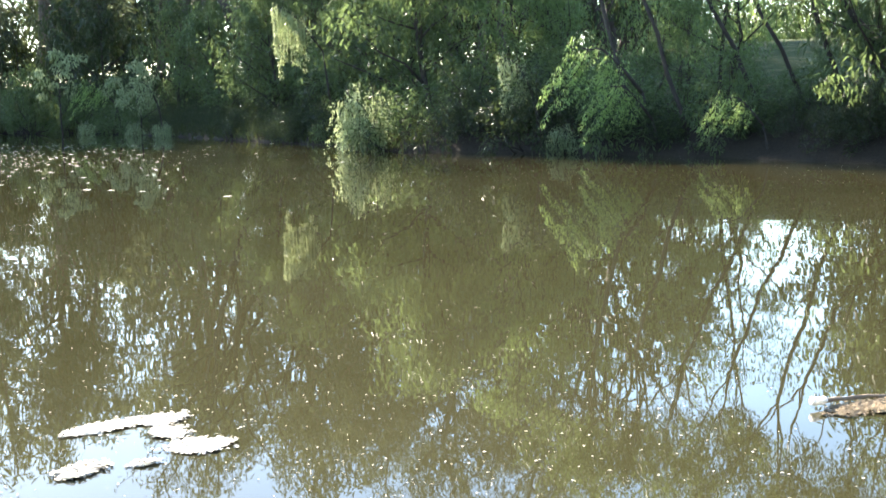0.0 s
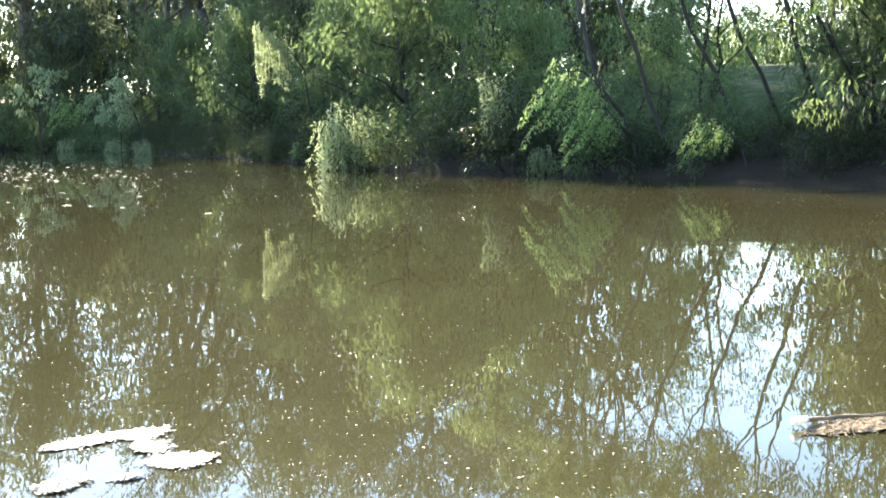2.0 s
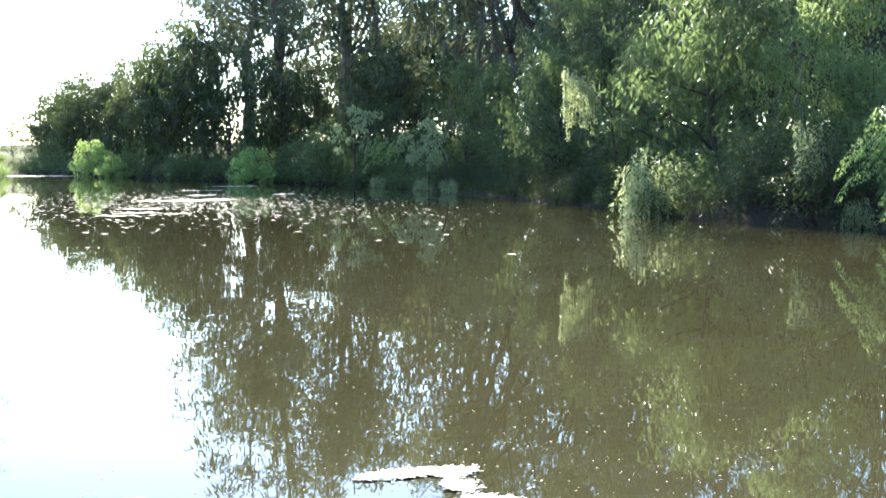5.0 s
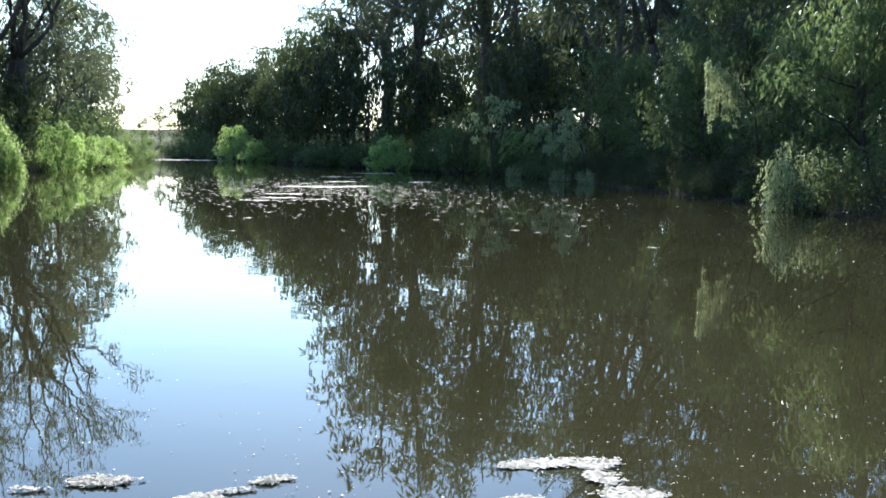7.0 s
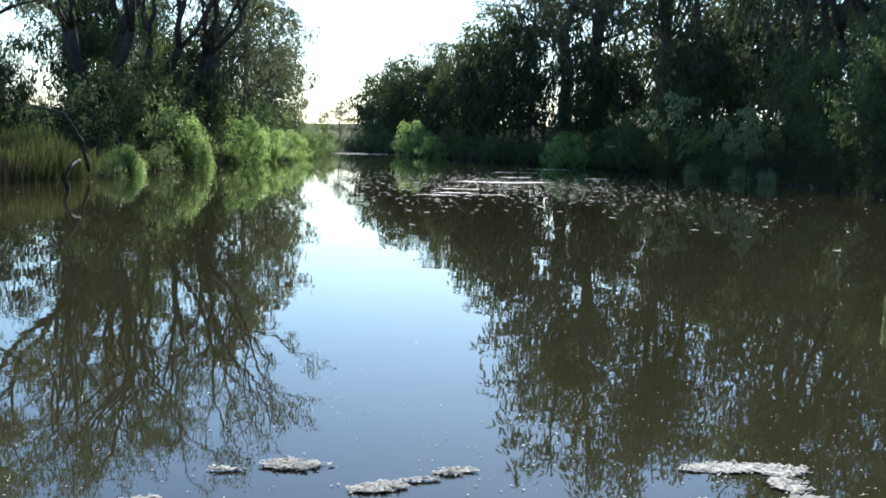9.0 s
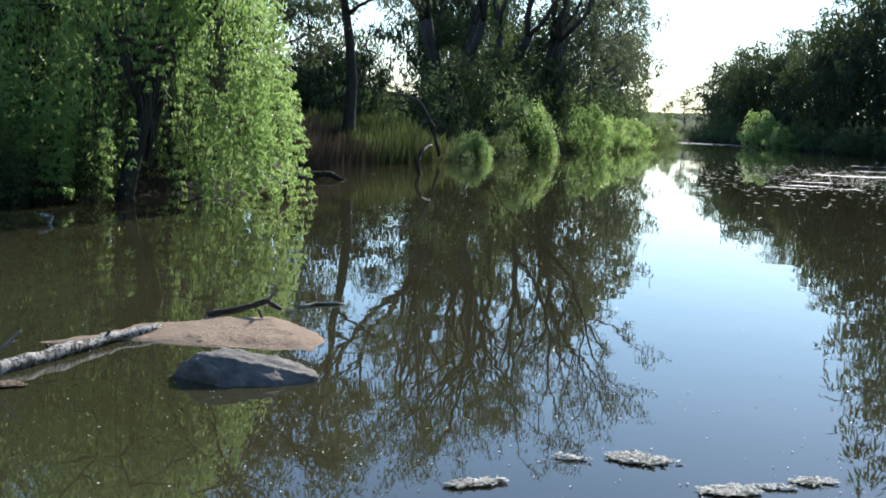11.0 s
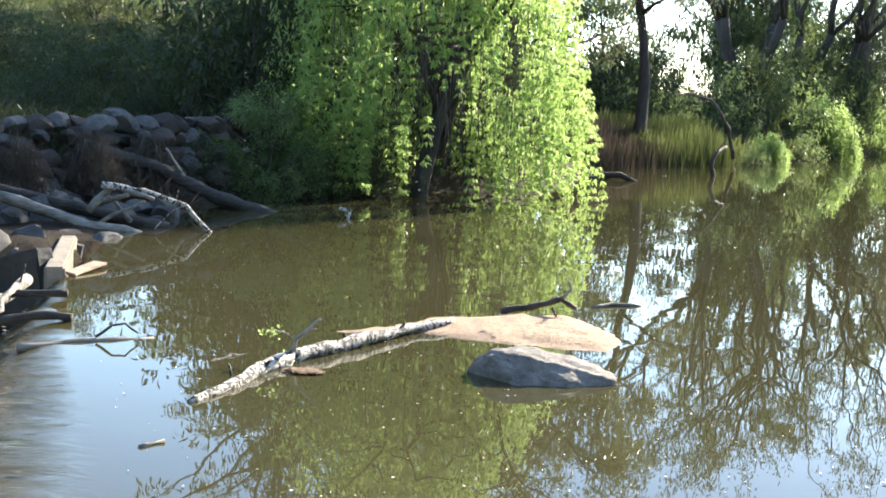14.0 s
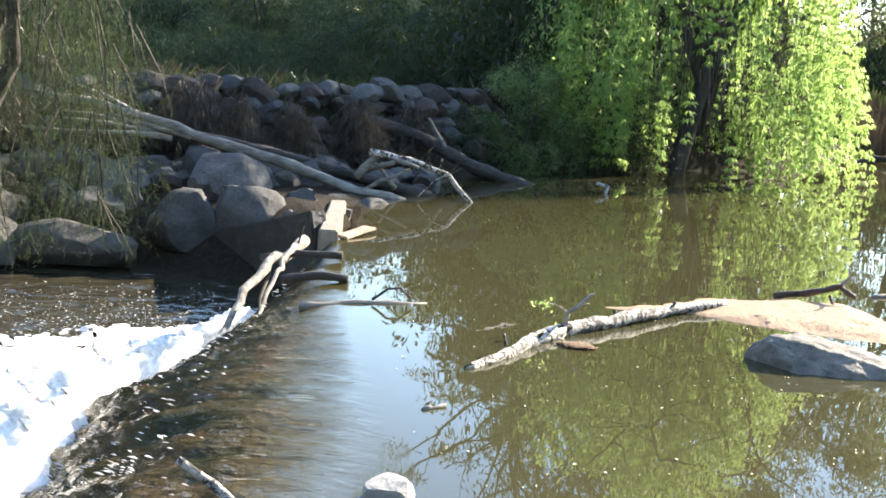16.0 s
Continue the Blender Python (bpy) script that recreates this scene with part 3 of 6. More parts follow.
# ---- the lie of the land ----
LEFT = [(-13.3, 2.9), (-15.5, 3.7), (-17.6, 4.6), (-20.0, 6.4), (-22.2, 8.2), (-23.3, 11.0), (-25.3, 17.0), (-29.5, 21.0), (-33.8, 24.6), (-36.0, 28.3), (-38.6, 33.8),
        (-42.0, 41.0), (-49.3, 52.8), (-59.0, 70.5), (-70.0, 90.0), (-79.0, 104.0), (-90.0, 120.0), (-103.0, 129.0), (-130.0, 140.0)]
RIGHT = [(-128.0, 156.0), (-108.0, 143.0), (-95.0, 134.5), (-86.0, 127.5), (-77.0, 121.0), (-62.5, 110.0), (-49.8, 101.0), (-40.8, 97.0), (-29.0, 86.0), (-21.5, 74.0),
         (-14.3, 62.0), (-8.6, 53.0), (-4.0, 44.0), (1.2, 40.0), (5.6, 35.5), (9.0, 30.0), (12.0, 24.0), (17.0, 17.0), (24.0, 13.0)]
NEAR = [(22.0, 9.0), (12.0, 6.4), (6.0, 4.6), (2.0, 3.4), (-1.5, 2.2), (-4.0, 0.9)]
CREST = [(-4.0, 0.9), (-5.2, 0.75), (-6.4, 0.95), (-7.6, 1.2), (-8.8, 1.45), (-10.0, 1.7), (-11.2, 2.05), (-12.4, 2.5), (-13.3, 2.9)]
DROP = 0.75                                          # fall of the weir
TAIL = [(-4.0, 0.9), (-3.6, -2.0), (-2.6, -6.0), (-2.0, -14.0), (-6.0, -30.0), (-24.0, -34.0), (-20.0, -14.0), (-17.2, -5.0), (-16.2, -1.0), (-15.6, 1.0), (-14.3, 2.3), (-13.3, 2.9)]
WALL_Y, WALL_X = (-40.0, -6.5, -2.5, 0.5, 3.5, 6.2, 8.2, 12.0), (-24.0, -20.0, -19.7, -19.8, -20.3, -21.5, -23.0, -26.0)
POOL = LEFT + RIGHT + NEAR + CREST[1:-1]
TAILRACE = TAIL + CREST[::-1][1:-1]


def inside(poly, X, Y):
    hit = np.zeros(X.shape, bool)
    for (x0, y0), (x1, y1) in zip(poly, poly[1:] + poly[:1]):
        if y0 != y1:
            hit ^= ((Y < y0) != (Y < y1)) & (X < (x1 - x0) * (Y - y0) / (y1 - y0) + x0)
    return hit


def edge_distance(line, X, Y):
    best = np.full(X.shape, 1e9)
    for (x0, y0), (x1, y1) in zip(line[:-1], line[1:]):
        dx, dy = x1 - x0, y1 - y0
        t = np.clip(((X - x0) * dx + (Y - y0) * dy) / (dx * dx + dy * dy), 0, 1)
        best = np.minimum(best, np.hypot(X - x0 - t * dx, Y - y0 - t * dy))
    return best


def lump(X, Y, s):
    return np.sin(X * s + 1.3) * np.sin(Y * s * 1.13 + 0.4) + 0.5 * np.sin(X * s * 2.3 + Y * s * 0.9) + 0.3 * np.sin(Y * s * 3.7 - X * s * 1.9)


def ground_height(X, Y):
    X, Y = np.asarray(X, float), np.asarray(Y, float)
    dl, dr, dn = edge_distance(LEFT, X, Y), edge_distance(RIGHT, X, Y), edge_distance(NEAR, X, Y)
    dt = edge_distance(TAIL, X, Y)
    west = np.minimum(dl, edge_distance(TAIL[6:], X, Y))
    hill = np.clip(1.12 - (Y - 8.0) / 85.0, 0.3, 1.0)
    far_fall = np.clip(1 - (np.hypot(X + 40, Y - 10) - 70) / 200, 0.15, 1)
    step = 0.12 * np.clip(west, 0, 1) + 1.25 * np.clip((np.interp(Y, WALL_Y, WALL_X) - X) / 0.5, 0, 1)
    upstream = np.clip((Y - 5.5) / 4.0, 0, 1)
    left = step * (1 - upstream) + 1.5 * (1 - np.exp(-west / 2.2)) * upstream + hill * 0.33 * np.clip(west - 6.0, 0, 34) * far_fall
    right = 1.3 * (1 - np.exp(-dr / 2.5)) + 0.125 * np.clip(dr, 0, 30)
    near = 0.5 * (1 - np.exp(-dn / 1.5)) + 0.02 * np.clip(np.minimum(dn, dt), 0, 20)
    wl, wr, wn2 = 1 / (west + 0.05) ** 2, 1 / (dr + 0.05) ** 2, 1 / (np.minimum(dn, edge_distance(TAIL[:5], X, Y)) + 0.05) ** 2
    z = (left * wl + right * wr + near * wn2) / (wl + wr + wn2)
    d = np.minimum(np.minimum(dl, dr), np.minimum(dn, dt))
    z = z + np.clip(d / 6, 0, 1) * (0.12 * lump(X, Y, 0.55) + 0.25 * lump(X, Y, 0.13))
    wet = inside(POOL, X, Y)
    low = inside(TAILRACE, X, Y)
    z = np.where(wet, -0.05 - np.clip(np.minimum(np.minimum(dl, dr), dn) * 0.5, 0, 1.6), z)
    z = np.where(low, -DROP - 0.05 - np.clip(dt * 0.5, 0, 0.6), z)
    z = np.where(wet & (edge_distance(CREST, X, Y) < 2.5), np.minimum(z, -1.2), z)
    tailside = (~wet) & (~low) & (dt < np.minimum(np.minimum(dl, dn), dr))
    return np.where(tailside, z - DROP * np.exp(-dt / 0.8), z)


def gz(x, y):
    return float(ground_height(np.array([x]), np.array([y]))[0])


def ground_sheet():
    u = np.linspace(-1, 1, 250)
    ax = -19 + 2520 * np.sinh(u * 6.3) / np.sinh(6.3)
    ay = 4 + 2520 * np.sinh(u * 6.3) / np.sinh(6.3)
    X, Y = np.meshgrid(ax, ay)
    Z = ground_height(X, Y)
    n = len(u)
    V = np.stack([X, Y, Z], -1).reshape(-1, 3)
    F = [(j * n + i, j * n + i + 1, (j + 1) * n + i + 1, (j + 1) * n + i) for j in range(n - 1) for i in range(n - 1)]
    return tagged(part("ground", mesh_from("ground", V, F, True), GROUND), "grassy river bank of brown earth and leaf litter", "ground", kind="structure")


ground_sheet()


def flat_sheet(name, outline, z, mat):
    bm = bmesh.new()
    bm.faces.new([bm.verts.new((x, y, z)) for x, y in outline])
    bmesh.ops.triangulate(bm, faces=bm.faces[:])
    bmesh.ops.recalc_face_normals(bm, faces=bm.faces[:])
    for f in bm.faces:
        if f.normal.z < 0:
            f.normal_flip()
    return part(name, bm, mat)


# the sheet runs on a little way under the banks
LIP = [(x + 0.62 * w, y + 0.55 * w) for (x, y), w in zip(CREST, (0.0, 0.7, 1.0, 1.0, 0.9, 0.7, 0.5, 0.3, 0.0))]
SHEET = LEFT[:3] + [(x - 0.6, y) for x, y in LEFT[3:]] + [(x + 0.3, y + 0.6) for x, y in RIGHT] + [(x - 0.2, y - 0.7) for x, y in NEAR[:-1]] + LIP[:-1]
tagged(flat_sheet("water", SHEET, 0.0, WATER), "still, muddy olive-brown river pool reflecting trees and sky", "water", kind="structure")
tagged(flat_sheet("tailwater", TAILRACE, -DROP, TAILWATER), "brown running water below the weir", "water", kind="structure")


# ---- the weir ----
def weir():
    """The sheet of water that slides over the weir, a longer slope towards the near end, with white water at its foot."""
    rng = np.random.default_rng(3)
    c = np.array(CREST)
    s = np.linspace(0, len(c) - 1, 190)
    line = np.stack([np.interp(s, range(len(c)), c[:, 0]), np.interp(s, range(len(c)), c[:, 1])], 1)
    flow = np.array([-0.75, -0.66])
    prof = np.linspace(0, 1, 46)

    def run(x):
        return 0.55 + 1.3 * min(max(x + 11.4, 0.0) / 3.4, 1.0) + 0.10 * noise.fractal(Vector((x * 2.0, 0.0, 5.0)), 0.8, 2.0, 4)

    up = np.array(LIP)
    start = np.stack([np.interp(s, range(len(c)), up[:, 0]), np.interp(s, range(len(c)), up[:, 1])], 1)
    V = []
    for p, p0 in zip(line, start):
        late = min(0.4, max(0.02, 0.03 + 0.18 * noise.fractal(Vector((p[0] * 0.9, p[1] * 0.9, 8.0)), 0.9, 2.0, 6)) / run(p[0]))
        for t in prof:
            q = p0 + (p + flow * run(p[0]) - p0) * t
            t = max(0.0, (t - late) / (1 - late))
            w = noise.fractal(Vector(((q[0] * 0.75 + q[1] * 0.66) * 1.6, (q[0] * 0.66 - q[1] * 0.75) * 3.2, 2.0)), 0.6, 2.1, 7)
            V.append((q[0], q[1], -DROP * 1.05 * t ** 2.1 + 0.065 * w * min(1, t * t * 2.2)))
    n = len(prof)
    F = [(i * n + j, i * n + j + 1, (i + 1) * n + j + 1, (i + 1) * n + j) for i in range(len(line) - 1) for j in range(n - 1)]
    tagged(part("spillway", mesh_from("spillway", V, F, True), RAPID), "thin sheet of brown water sliding over the weir crest", "water", kind="structure")

    bm = bmesh.new()
    nu, nv = 170, 90
    far = np.array([(-15.0, -9.0), (-13.4, -3.0), (-12.9, -0.7), (-12.85, 0.7), (-12.3, 1.7)])
    grid = []
    for i in range(nu):
        row = []
        u = i / (nu - 1) * 0.86
        x = np.interp(u * 8, range(9), c[:, 0])
        p = np.array([x, np.interp(u * 8, range(9), c[:, 1])]) + flow * (run(x) * 0.93 + 0.22 * noise.fractal(Vector((x * 4.0, 3.0, 1.0)), 0.7, 2.0, 5))
        e = np.array([np.interp(u * 5, range(5), far[:, 0]), np.interp(u * 5, range(5), far[:, 1])])
        for j in range(nv):
            v = j / (nv - 1)
            q = p + (e - p) * v
            far_off = v * np.linalg.norm(e - p)
            h = 0.17 * math.exp(-((far_off - 0.35) / 0.30) ** 2)
            nz = noise.fractal(Vector((q[0] * 2.4, q[1] * 2.4, 0.3)), 0.75, 2.1, 6)
            fine = noise.fractal(Vector((q[0] * 13, q[1] * 13, 4.3)), 0.8, 2.0, 3)
            edge = min(1, (0.86 - u) * 12 + 0.2, v * 7 + 0.1)
            tail = max(0.0, (v - 0.55) / 0.45)
            z = -DROP - 0.03 + edge * (0.09 + h * 0.8 + 0.05 * nz + 0.03 * fine) - 0.16 * tail
            row.append(bm.verts.new((q[0], q[1], z)))
        grid.append(row)
    for i in range(nu - 1):
        for j in range(nv - 1):
            v, p = j / (nv - 1), grid[i][j].co
            torn = noise.fractal(Vector((p.x * 2.2, p.y * 2.2, 7.0)), 0.7, 2.1, 5) + 0.6 * noise.noise(Vector((p.x * 11.0, p.y * 11.0, 3.0)))
            if torn < 1.7 - 1.9 * v ** 1.5:
                bm.faces.new((grid[i][j], grid[i][j + 1], grid[i + 1][j + 1], grid[i + 1][j])).smooth = True
    bmesh.ops.delete(bm, geom=[v for v in bm.verts if not v.link_faces], context="VERTS")
    bmesh.ops.recalc_face_normals(bm, faces=bm.faces[:])
    if sum(f.normal.z for f in bm.faces) < 0:
        bmesh.ops.reverse_faces(bm, faces=bm.faces[:])
    tagged(part("white_water", bm, FOAM_WHITE), "churning white water at the foot of the weir", "white water", kind="stuff")
    k = 3200
    x = rng.uniform(-11.8, -4.4, k)
    y = np.interp(-x, -c[:, 0], c[:, 1])
    t = 0.25 + 0.72 * rng.uniform(0, 1, k) ** 0.8
    r = np.array([run(a) for a in x])
    P = np.stack([x + flow[0] * r * t, y + flow[1] * r * t, -DROP * 1.05 * t ** 1.3 + 0.03], 1)
    keep = rng.uniform(0, 1, k) < 0.12 + 0.88 * ((lump(P[:, 0], P[:, 1], 1.9) > 0.45) & (t > 0.5))
    k = 1900
    v = rng.uniform(0, 1, k) ** 2 * 1.9
    Qx, Qy = -12.2 - v + rng.normal(0, 0.35, k), rng.uniform(-4.5, 1.6, k)
    Q = np.stack([Qx, Qy, 0 * Qx - DROP + 0.004], 1)
    tagged(part("foam_flecks", fleck_mesh(rng, Q[inside(TAILRACE, Qx, Qy)], 0.017), FOAM_WHITE), "flecks of foam drifting below the weir", "foam", kind="stuff")
    tagged(part("spray_flecks", fleck_mesh(rng, P[keep], 0.034, FLOW_ANGLE), FOAM_WHITE), "flecks of white foam on the sliding water", "foam", kind="stuff")


def fleck_mesh(rng, P, size, along=None):
    """Small flat irregular scraps lying on the water."""
    n = len(P)
    a = rng.uniform(0, 2 * math.pi, n) if along is None else along + rng.normal(0, 0.2, n)
    s = (size * rng.uniform(0.35, 1.3, n))[:, None]
    e = rng.uniform(0.25, 0.9, n)[:, None] * (1.0 if along is None else 0.4)
    A = np.stack([np.cos(a), np.sin(a), 0 * a], 1) * s
    B = np.stack([-np.sin(a), np.cos(a), 0 * a], 1) * s * e
    up = np.array([0, 0, 0.004])
    return quads_mesh("flecks", np.stack([P - A + up, P - B + up * 2, P + A * rng.uniform(0.5, 1.1, (n, 1)) + up, P + B * rng.uniform(0.6, 1.2, (n, 1)) + up * 2], 1))


weir()


def stone(rng, size, name="boulder", sub=3, rough=0.22, facets=7, boxy=0.0):
    """A boulder: a ball cut by a few planes and roughened."""
    bm = bmesh.new()
    bmesh.ops.create_icosphere(bm, subdivisions=sub, radius=1.0)
    cuts = [(Vector(rng.normal(0, 1, 3)).normalized(), rng.uniform(0.55, 0.85)) for _ in range(facets)]
    off = Vector(rng.uniform(0, 50, 3))
    for v in bm.verts:
        if boxy:
            v.co = v.co.lerp(v.co / max(abs(v.co.x), abs(v.co.y), abs(v.co.z)) * 0.8, boxy)
        for nrm, d in cuts:
            over = v.co.dot(nrm) - d
            if over > 0:
                v.co -= nrm * over * 0.97
        v.co *= 1 + rough * 0.5 * noise.fractal(v.co * 1.4 + off, 0.9, 2.0, 4) + rough * 0.12 * noise.fractal(v.co * 5.0 + off, 0.8, 2.0, 3)
        v.co = Vector((v.co.x * size[0], v.co.y * size[1], v.co.z * size[2]))
    for f in bm.faces:
        f.smooth = True
    me = bpy.data.meshes.new(name)
    bm.to_mesh(me)
    bm.free()
    me.set_sharp_from_angle(angle=radians(24))
    return me


# ---- rock in the pool, sand bar, logs ----
def pool_rock():
    """A long rock with a steep dark face at one end and a back that slopes down to a point at the other."""
    bm = bmesh.new()
    bmesh.ops.create_icosphere(bm, subdivisions=5, radius=1.0)
    cuts = [(Vector((0.17, -0.04, 0.97)), 0.30), (Vector((-0.66, -0.60, 0.20)), 0.60), (Vector((0.15, -0.72, 0.66)), 0.50), (Vector((-0.75, 0.4, 0.5)), 0.62), (Vector((0.2, 0.8, 0.5)), 0.7)]
    for v in bm.verts:
        p = v.co.copy()
        for nrm, d in cuts:
            nrm = nrm.normalized()
            over = p.dot(nrm) - d - 0.05 * noise.fractal(p * 2.6, 0.8, 2.1, 4)
            if over > 0:
                p -= nrm * over * 0.84
        p *= 1 + 0.09 * noise.fractal(p * 2.6, 0.8, 2.1, 5) + 0.02 * noise.fractal(p * 11.0, 0.8, 2.0, 3)
        lens = max(0.0, 1 - abs(p.x) ** 3.0)
        v.co = Vector((p.x * 0.585, p.y * 0.40 * (0.6 + 0.4 * lens), p.z * 0.40 * (0.6 + 0.4 * lens)))
    for f in bm.faces:
        f.smooth = True
    ob = tagged(part("rock", bm, ROCK), "flat grey granite rock lying half sunk in the pool", "rock")
    ob.matrix_basis = pose(-7.66, 4.94, 0.0, 0, 0, 54)


pool_rock()


def sand_bar():
    """A low spit of sand just breaking the surface."""
    rng = np.random.default_rng(5)
    outline = [(-9.62, 4.25), (-9.45, 4.55), (-9.40, 4.95), (-9.05, 5.12), (-8.72, 5.45), (-8.42, 5.75), (-8.22, 6.05), (-8.50, 6.42), (-9.1, 6.62), (-9.75, 6.72), (-9.98, 6.2), (-9.95, 5.8), (-10.0, 5.35), (-9.72, 4.8)]
    bm = bmesh.new()
    n = 70
    xs, ys = np.linspace(-10.8, -7.8, n), np.linspace(3.6, 7.2, n)
    X, Y = np.meshgrid(xs, ys)
    ins = inside(outline, X, Y)
    d = edge_distance(outline + outline[:1], X, Y)
    Z = np.where(ins, np.minimum(d * 0.16, 0.045), -d * 0.45) + 0.002
    vs = {}
    for j in range(n):
        for i in range(n):
            if Z[j, i] > -0.12:
                k = noise.fractal(Vector((X[j, i] * 4, Y[j, i] * 4, 0)), 0.8, 2, 4)
                vs[j, i] = bm.verts.new((X[j, i], Y[j, i], Z[j, i] + 0.016 * k))
    for j in range(n - 1):
        for i in range(n - 1):
            q = [(j, i), (j, i + 1), (j + 1, i + 1), (j + 1, i)]
            if all(p in vs for p in q):
                bm.faces.new([vs[p] for p in q]).smooth = True
    tagged(part("sand_bar", bm, SAND), "low spit of wet brown sand in the pool", "sand bar")
    P = np.stack([rng.uniform(-10.2, -8.2, 500), rng.uniform(4.2, 6.7, 500), np.full(500, 0.05)], 1)
    keep = inside(outline, P[:, 0], P[:, 1])
    P = P[keep]
    P[:, 2] = 0.012 + np.minimum(edge_distance(outline + outline[:1], P[:, 0], P[:, 1]) * 0.16, 0.05)
    tagged(part("sand_litter", fleck_mesh(rng, P[::3], 0.02), DEADWOOD), "scraps of bark and leaf litter strewn on sand", "leaf litter", kind="stuff")


sand_bar()


def limb_log(name, label, runs, mat, rng, twigs=(), segs=10, rough=0.10):
    """A dead log: a main run of points with radii, and twigs."""
    root = thing(name, label, "log")
    for k, (pts, r0, r1, wob, n) in enumerate(runs):
        pts2, fine = [np.array(p, float) for p in pts], []
        for a, b in zip(pts2[:-1], pts2[1:]):
            fine += bent(rng, a, b, n, wob)[:-1]
        fine.append(pts2[-1])
        tb = Tubes(segs)
        rr = taper(r0, r1, len(fine))
        rr = [r * (1 + 0.09 * math.sin(i * 1.9 + k) + rng.uniform(-0.05, 0.05)) for i, r in enumerate(rr)]
        tb.add(fine, rr, rng, rough)
        part("stem" if k == 0 else "limb", tb.mesh(name), mat, root)
    for pts, r0, r1, tmat in twigs:
        fine = []
        for a, b in zip(pts[:-1], pts[1:]):
            fine += bent(rng, a, b, 4, 0.06)[:-1]
        fine.append(np.array(pts[-1], float))
        part("twig", Tubes(6).add(fine, taper(r0, r1, len(fine)), rng, 0.1).mesh("twig"), tmat or mat, root)
    return root


R = np.random.default_rng(11)
limb_log("floating_log", "long bleached log with peeling black bark lying in shallow water",
         [([(-7.72, 2.40, -0.005), (-7.89, 2.63, 0.008), (-8.27, 3.02, 0.022), (-8.62, 3.42, 0.03)], 0.026, 0.064, 0.06, 6),
          ([(-8.60, 3.40, 0.03), (-8.89, 3.95, 0.035), (-9.18, 4.47, 0.04), (-9.42, 4.93, 0.045), (-9.52, 5.32, 0.06)], 0.062, 0.030, 0.06, 6)], PEELING, R,
         [([(-8.62, 3.46, 0.08), (-8.61, 3.47, 0.17), (-8.58, 3.56, 0.25), (-8.55, 3.64, 0.33)], 0.022, 0.010, PALEWOOD),
          ([(-8.61, 3.47, 0.17), (-8.64, 3.38, 0.23), (-8.66, 3.30, 0.24)], 0.008, 0.004, PALEWOOD),
          ([(-8.6, 3.52, 0.22), (-8.57, 3.62, 0.25)], 0.008, 0.004, PALEWOOD),
          ([(-8.1, 2.8, 0.05), (-8.12, 2.79, 0.14)], 0.012, 0.008, PEELING), ([(-8.95, 4.05, 0.05), (-8.99, 4.03, 0.12)], 0.02, 0.012, DARKWOOD), ([(-9.3, 4.7, 0.06), (-9.28, 4.72, 0.12)], 0.018, 0.012, DARKWOOD), ([(-8.4, 3.15, 0.03), (-8.33, 3.17, 0.09)], 0.018, 0.010, DARKWOOD)], 12, 0.16)
limb_log("drift_stick", "small tan stick floating by the sand bar", [([(-10.1, 7.25, 0.0), (-10.15, 7.5, 0.02), (-10.05, 7.8, 0.0)], 0.022, 0.014, 0.05, 4)], DEADWOOD, R)
limb_log("drift_stick", "thin brown stick floating in the shallows", [([(-6.85, 1.85, 0.0), (-6.9, 2.0, 0.012)], 0.015, 0.01, 0.05, 4)], DEADWOOD, R)
sprig = np.random.default_rng(6)
SP = np.array([-8.66, 3.3, 0.22]) + sprig.normal(0, 0.045, (26, 3))
tagged(part("leaf_sprig", quads_mesh("leaf_sprig", leaf_quads(sprig, SP, np.array([0, 0, -0.4]) + sprig.normal(0, 0.7, (26, 3)), 0.04, 0.018)), LEAF_WILLOW), "small sprig of green leaves caught on the log's twig", "leaves", kind="stuff")
limb_log("dead_branch", "forked dark dead branch stranded on the sand bar",
         [([(-9.95, 6.08, 0.03), (-9.79, 6.32, 0.10), (-9.64, 6.54, 0.19), (-9.56, 6.65, 0.11)], 0.034, 0.022, 0.05, 5)], DARKWOOD, R,
         [([(-9.64, 6.54, 0.19), (-9.60, 6.61, 0.28), (-9.61, 6.59, 0.36)], 0.02, 0.010, DEADWOOD), ([(-9.7, 6.48, 0.1), (-9.66, 6.5, 0.02)], 0.014, 0.01, None)])
limb_log("sunken_log", "dark submerged log just breaking the surface",
         [([(-8.75, 2.75, -0.02), (-8.86, 2.95, -0.004), (-8.97, 3.15, -0.008), (-9.05, 3.3, -0.03)], 0.016, 0.02, 0.10, 5)], DARKWOOD, R)
limb_log("drift_branch", "grey drift branch with a bent twig floating near the weir",
         [([(-9.78, 1.72, -0.03), (-9.78, 2.2, -0.005), (-9.77, 2.75, -0.02)], 0.035, 0.03, 0.03, 6)], DEADWOOD, R,
         [([(-9.78, 2.3, 0.03), (-9.75, 2.42, 0.12), (-9.75, 2.52, 0.13), (-9.74, 2.62, 0.05)], 0.012, 0.008, DARKWOOD)])
limb_log("white_stick", "short bleached forked stick poking out of the water",
         [([(-18.76, 8.52, -0.02), (-18.78, 8.6, 0.09), (-18.81, 8.40, 0.15)], 0.035, 0.03, 0.05, 4)], PEELING, R)
